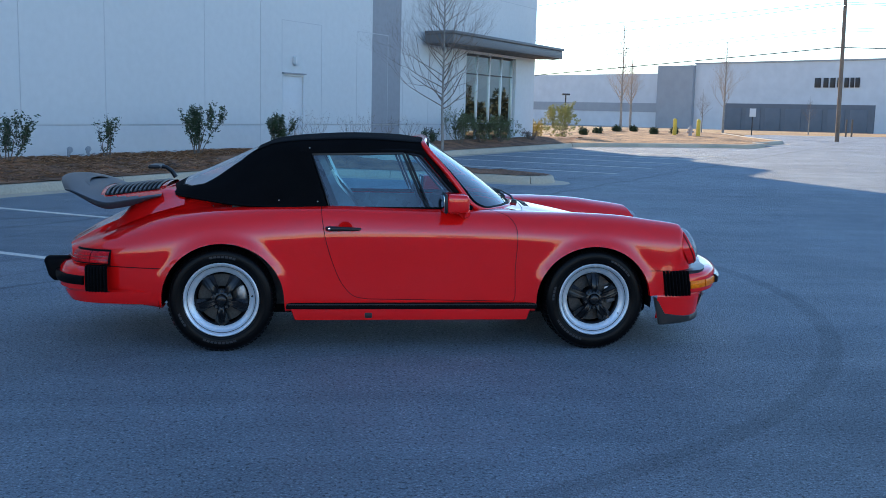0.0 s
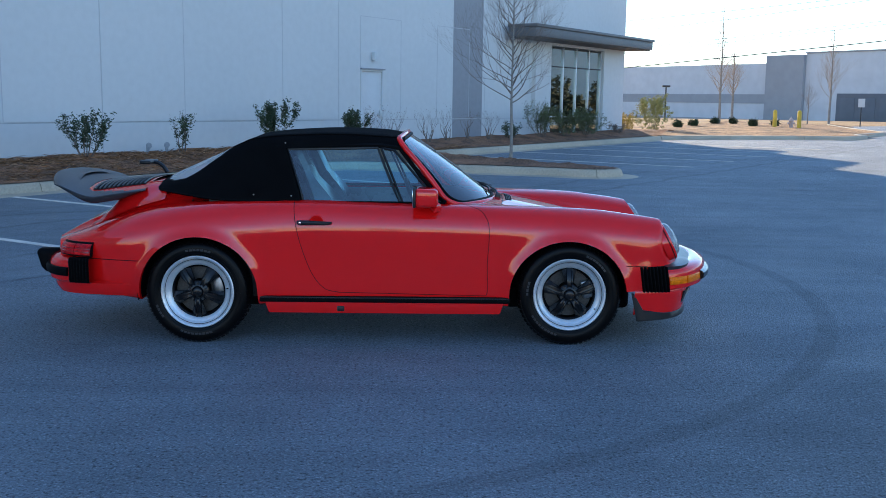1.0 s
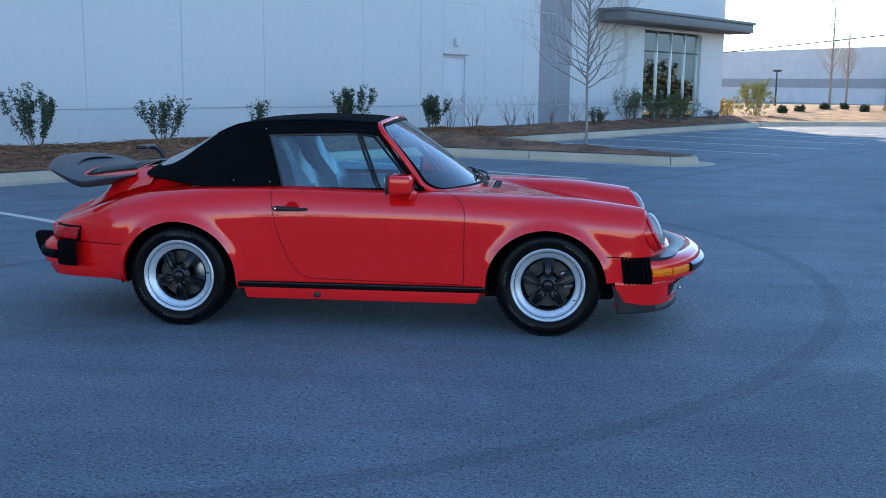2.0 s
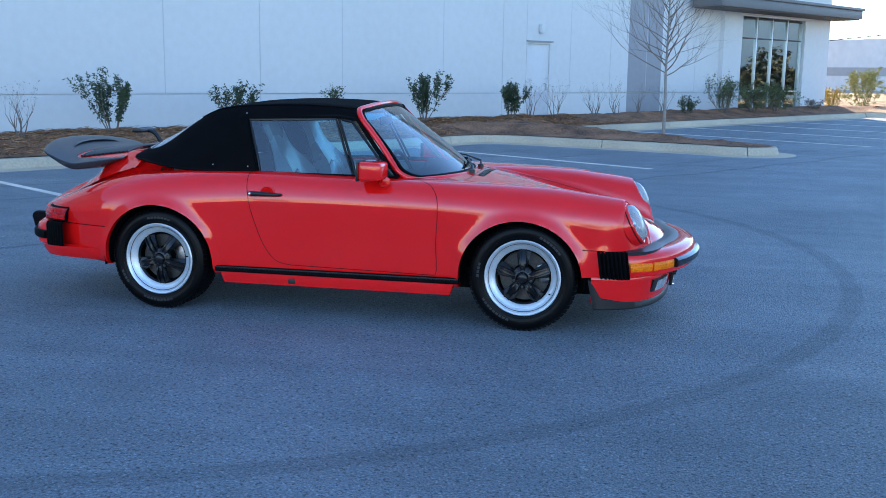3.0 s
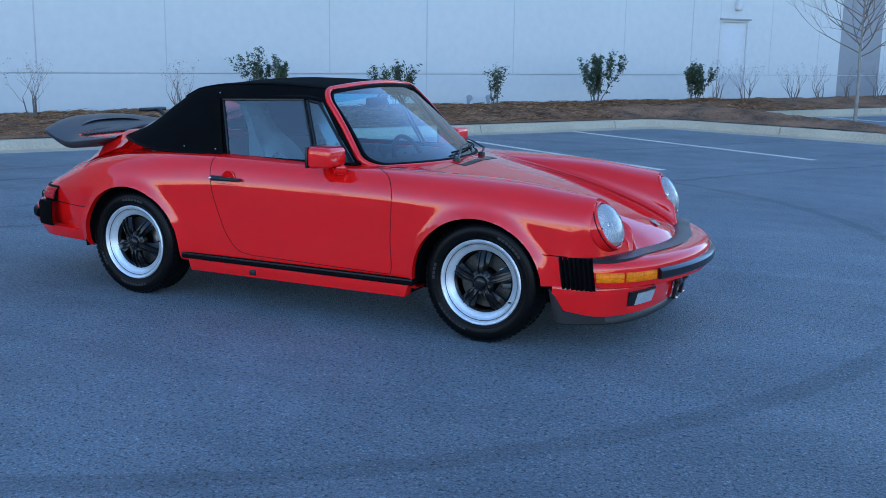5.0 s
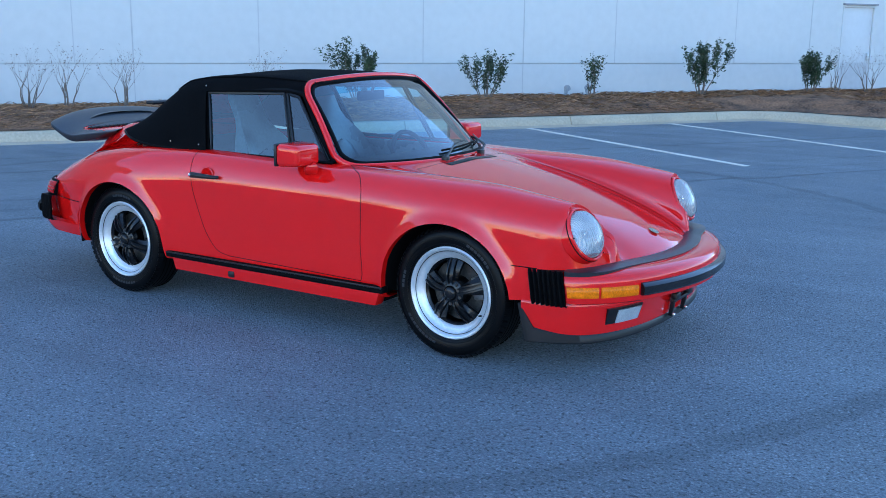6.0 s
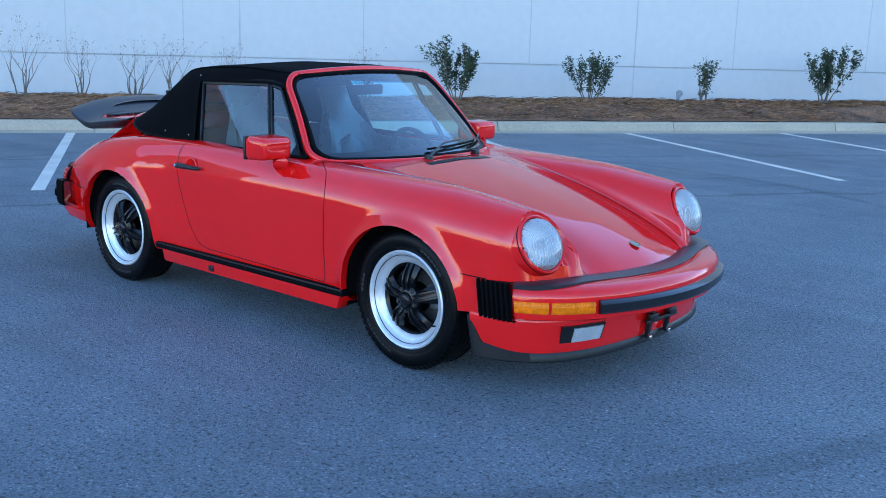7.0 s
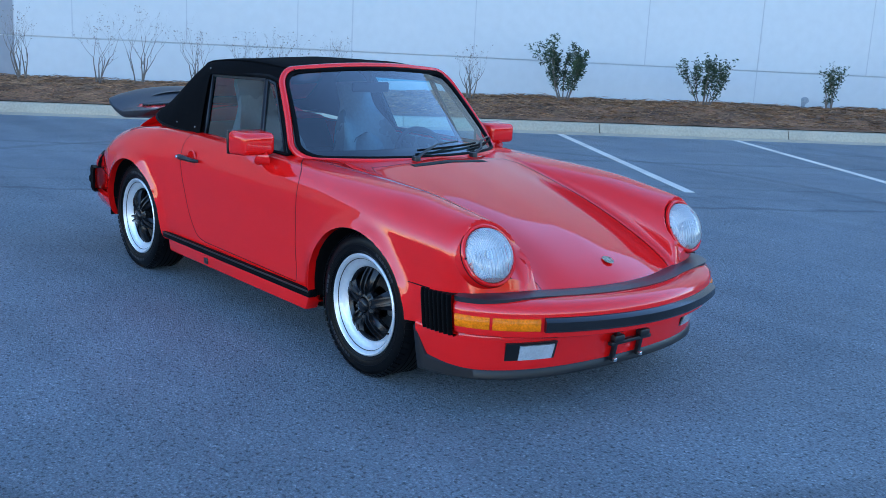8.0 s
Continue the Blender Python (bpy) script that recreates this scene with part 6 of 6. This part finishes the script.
grille = part("tail_grille", grid([[tail_top(p, q, .003) for q in span(-.74, .74, .1)] for p in span(.05, .57, .06)]), DARK, tail)
for p in span(.07, .55, .045):
    part("grille_slat", tube([tail_top(p, q, .005) for q in span(-.73, .73, .1)], .0075, 6), GRAPHITE_LIP, grille)
brake = part("third_brake_lamp", box(-1.66, -1.585, -.10, .10, 1.045, 1.068, .009, 3), BLACK_PLASTIC, car, "black high-level brake lamp on a curved stalk")
part("lamp_stalk", tube([(-1.60, 0, 1.055), (-1.56, 0, 1.050), (-1.525, 0, 1.025), (-1.50, 0, .985)], [.012, .013, .014, .015], 8), BLACK_PLASTIC, brake)

# door furniture and mirrors
for sgn in (-1, 1):
    part("handle_dish", joined(None, lathe([(0, .004), (.03, .002), (.043, -.0035), (.046, -.002), (.047, .003)], 32), Matrix.Translation((-.405, sgn * .7805, .750)) @ (Matrix.Rotation(math.pi, 4, "Z") if sgn > 0 else Matrix())), RED, car)
    handle = part("door_handle", tube([(-.515, sgn * .795, .751), (-.50, sgn * .806, .751), (-.45, sgn * .812, .752), (-.36, sgn * .811, .750), (-.325, sgn * .803, .749), (-.318, sgn * .787, .749)], [.013, .016, .014, .011, .009, .008], 10), BLACK_PLASTIC, car, "black door handle")
    part("lock_button", joined(None, lathe([(0, -.006), (.007, -.005), (.009, 0)], 14), Matrix.Translation((-.500, sgn * .822, .752)) @ (Matrix.Rotation(math.pi, 4, "Z") if sgn > 0 else Matrix())), CHROME, handle)
    mx, my, mz = .252, .793 * sgn, .911
    shellm = box(mx - .065, mx + .075, my - .098, my + .098, mz - .058, mz + .058, .026, 5)
    for v in shellm.verts:
        if v.co.x > mx:
            k = (v.co.x - mx) / .075
            v.co.z = mz + (v.co.z - mz) * (1 - .14 * k)
            v.co.y = my + (v.co.y - my) * (1 - .12 * k)
    mirror = part("door_mirror", shellm, RED, car, "red door mirror housing")
    part("mirror_gasket", box(mx - .076, mx - .058, my - .096, my + .096, mz - .057, mz + .057, .007), BLACK_PLASTIC, mirror)
    part("mirror_face", box(mx - .0785, mx - .0755, my - .084, my + .084, mz - .047, mz + .047, .001), MIRROR, mirror)
    foot = tube([(mx + .03, my - .05 * sgn, mz - .055), (mx + .06, sgn * .785, mz - .075), (mx + .065, sgn * .748, .845)], [.020, .027, .034], 10)
    part("mirror_foot", foot, RED, mirror)

# interior
part("cabin_tub", box(-1.20, .55, -.60, .60, .26, .30), CARPET, car)
part("rear_bulkhead", grid([[(x, y, z) for x, z in ((-.60, .30), (-.72, .62), (-1.05, .66), (-1.20, .86))] for y in span(-.58, .58, .29)]), CARPET, car)
part("dashboard", joined(None, grid([[(x - .10 * (y / .6) ** 2, y, z) for x, z in ((.66, .835), (.52, .862), (.40, .868), (.335, .845), (.33, .78), (.36, .66), (.42, .45), (.55, .28))] for y in span(-.60, .60, .1)])), DASH, car, "black dashboard")
for sgn in (-1, 1):
    part("quarter_trim", grid([[(x, sgn * .635, z) for z in (.30, .55, .80, .868)] for x in (-.50, -.7, -.9, -1.08)]), CARPET, car)
    part("door_card", box(-.50, .45, min(.60 * sgn, .625 * sgn), max(.60 * sgn, .625 * sgn), .32, .845, .01), LEATHER, car)


def seat(y):
    s = part("seat", joined(None, box(-.34, .14, y - .235, y + .235, .34, .50, .06, 4), None), LEATHER, car, "worn blue-grey leather bucket seat")

    def lean(t):
        return -.27 - .30 * t + .03 * math.sin(3 * t), .46 + .76 * t

    rows = []
    for t in span(0, 1, .05):
        hw = .245 - .055 * smooth(.30, .55, t) - .085 * smooth(.50, .78, t)
        hw *= math.sqrt(max(.04, 1 - max(0, (t - .88) / .125) ** 2))
        x, z = lean(t)
        wing = .065 * (1 - smooth(.50, .74, t))
        d = .10 - .03 * t
        front = [(x + wing * abs(c) ** 3 + .018 * (1 - c * c), y + hw * c, z) for c in (-1, -.92, -.8, -.6, -.3, 0, .3, .6, .8, .92, 1)]
        back = [(x - d * (1 - .5 * abs(c) ** 4), y + hw * c, z - .01) for c in (1, .6, 0, -.6, -1)]
        rows.append(front + back)
    back = part("seat_back", closed_ends(grid(rows, wrap=True)), LEATHER, s)
    rows = []
    for t in span(.04, .52, .04):
        x, z = lean(t)
        hw = .135 * math.sqrt(max(.03, 1 - max(0, (t - .34) / .185) ** 2))
        rows.append([(x + .018 + .016 * (1 - abs(c) ** 4) - .004 * abs(c), y + hw * c, z) for c in (-1, -.8, -.4, 0, .4, .8, 1)])
    part("seat_insert", grid(rows), LEATHER, back)
    rim_ = [(lean(t)[0] + .020, y + sg * .138 * math.sqrt(max(.0, 1 - max(0, (t - .34) / .185) ** 2)), lean(t)[1]) for sg, ts in ((-1, span(.04, .525, .04)), (1, span(.525, .04, .04))) for t in ts]
    part("seat_piping", tube(rim_, .004, 5), DASH, back)
    return s


seat(-.34), seat(.34)
part("rear_shelf", box(-1.20, -.72, -.55, .55, .64, .68, .02), LEATHER, car)
wheel_m = Matrix.Translation((.17, .34, .76)) @ Matrix.Rotation(radians(66), 4, "Y")
steer = part("steering_wheel", joined(None, tube([(.185 * math.cos(a), .185 * math.sin(a), 0) for a in span(0, 2 * math.pi * 39 / 40, 2 * math.pi / 40)], .014, 8, closed=True), wheel_m), DASH, car)
hubw = tube([(-.17, 0, 0), (0, 0, .02), (.17, 0, 0)], [.02, .05, .02], 8)
part("wheel_spoke", joined(None, hubw, wheel_m @ Matrix.Rotation(radians(90), 4, "Z")), DASH, steer)
part("column", tube([(.18, .34, .75), (.40, .34, .66)], .035, 10), DASH, steer)
part("rear_view_mirror", box(.10, .125, -.12, .12, 1.135, 1.19, .012, 3), BLACK_PLASTIC, car)
part("mirror_stem", tube([(.118, 0, 1.185), (.145, 0, 1.235)], .008, 6), BLACK_PLASTIC, car)
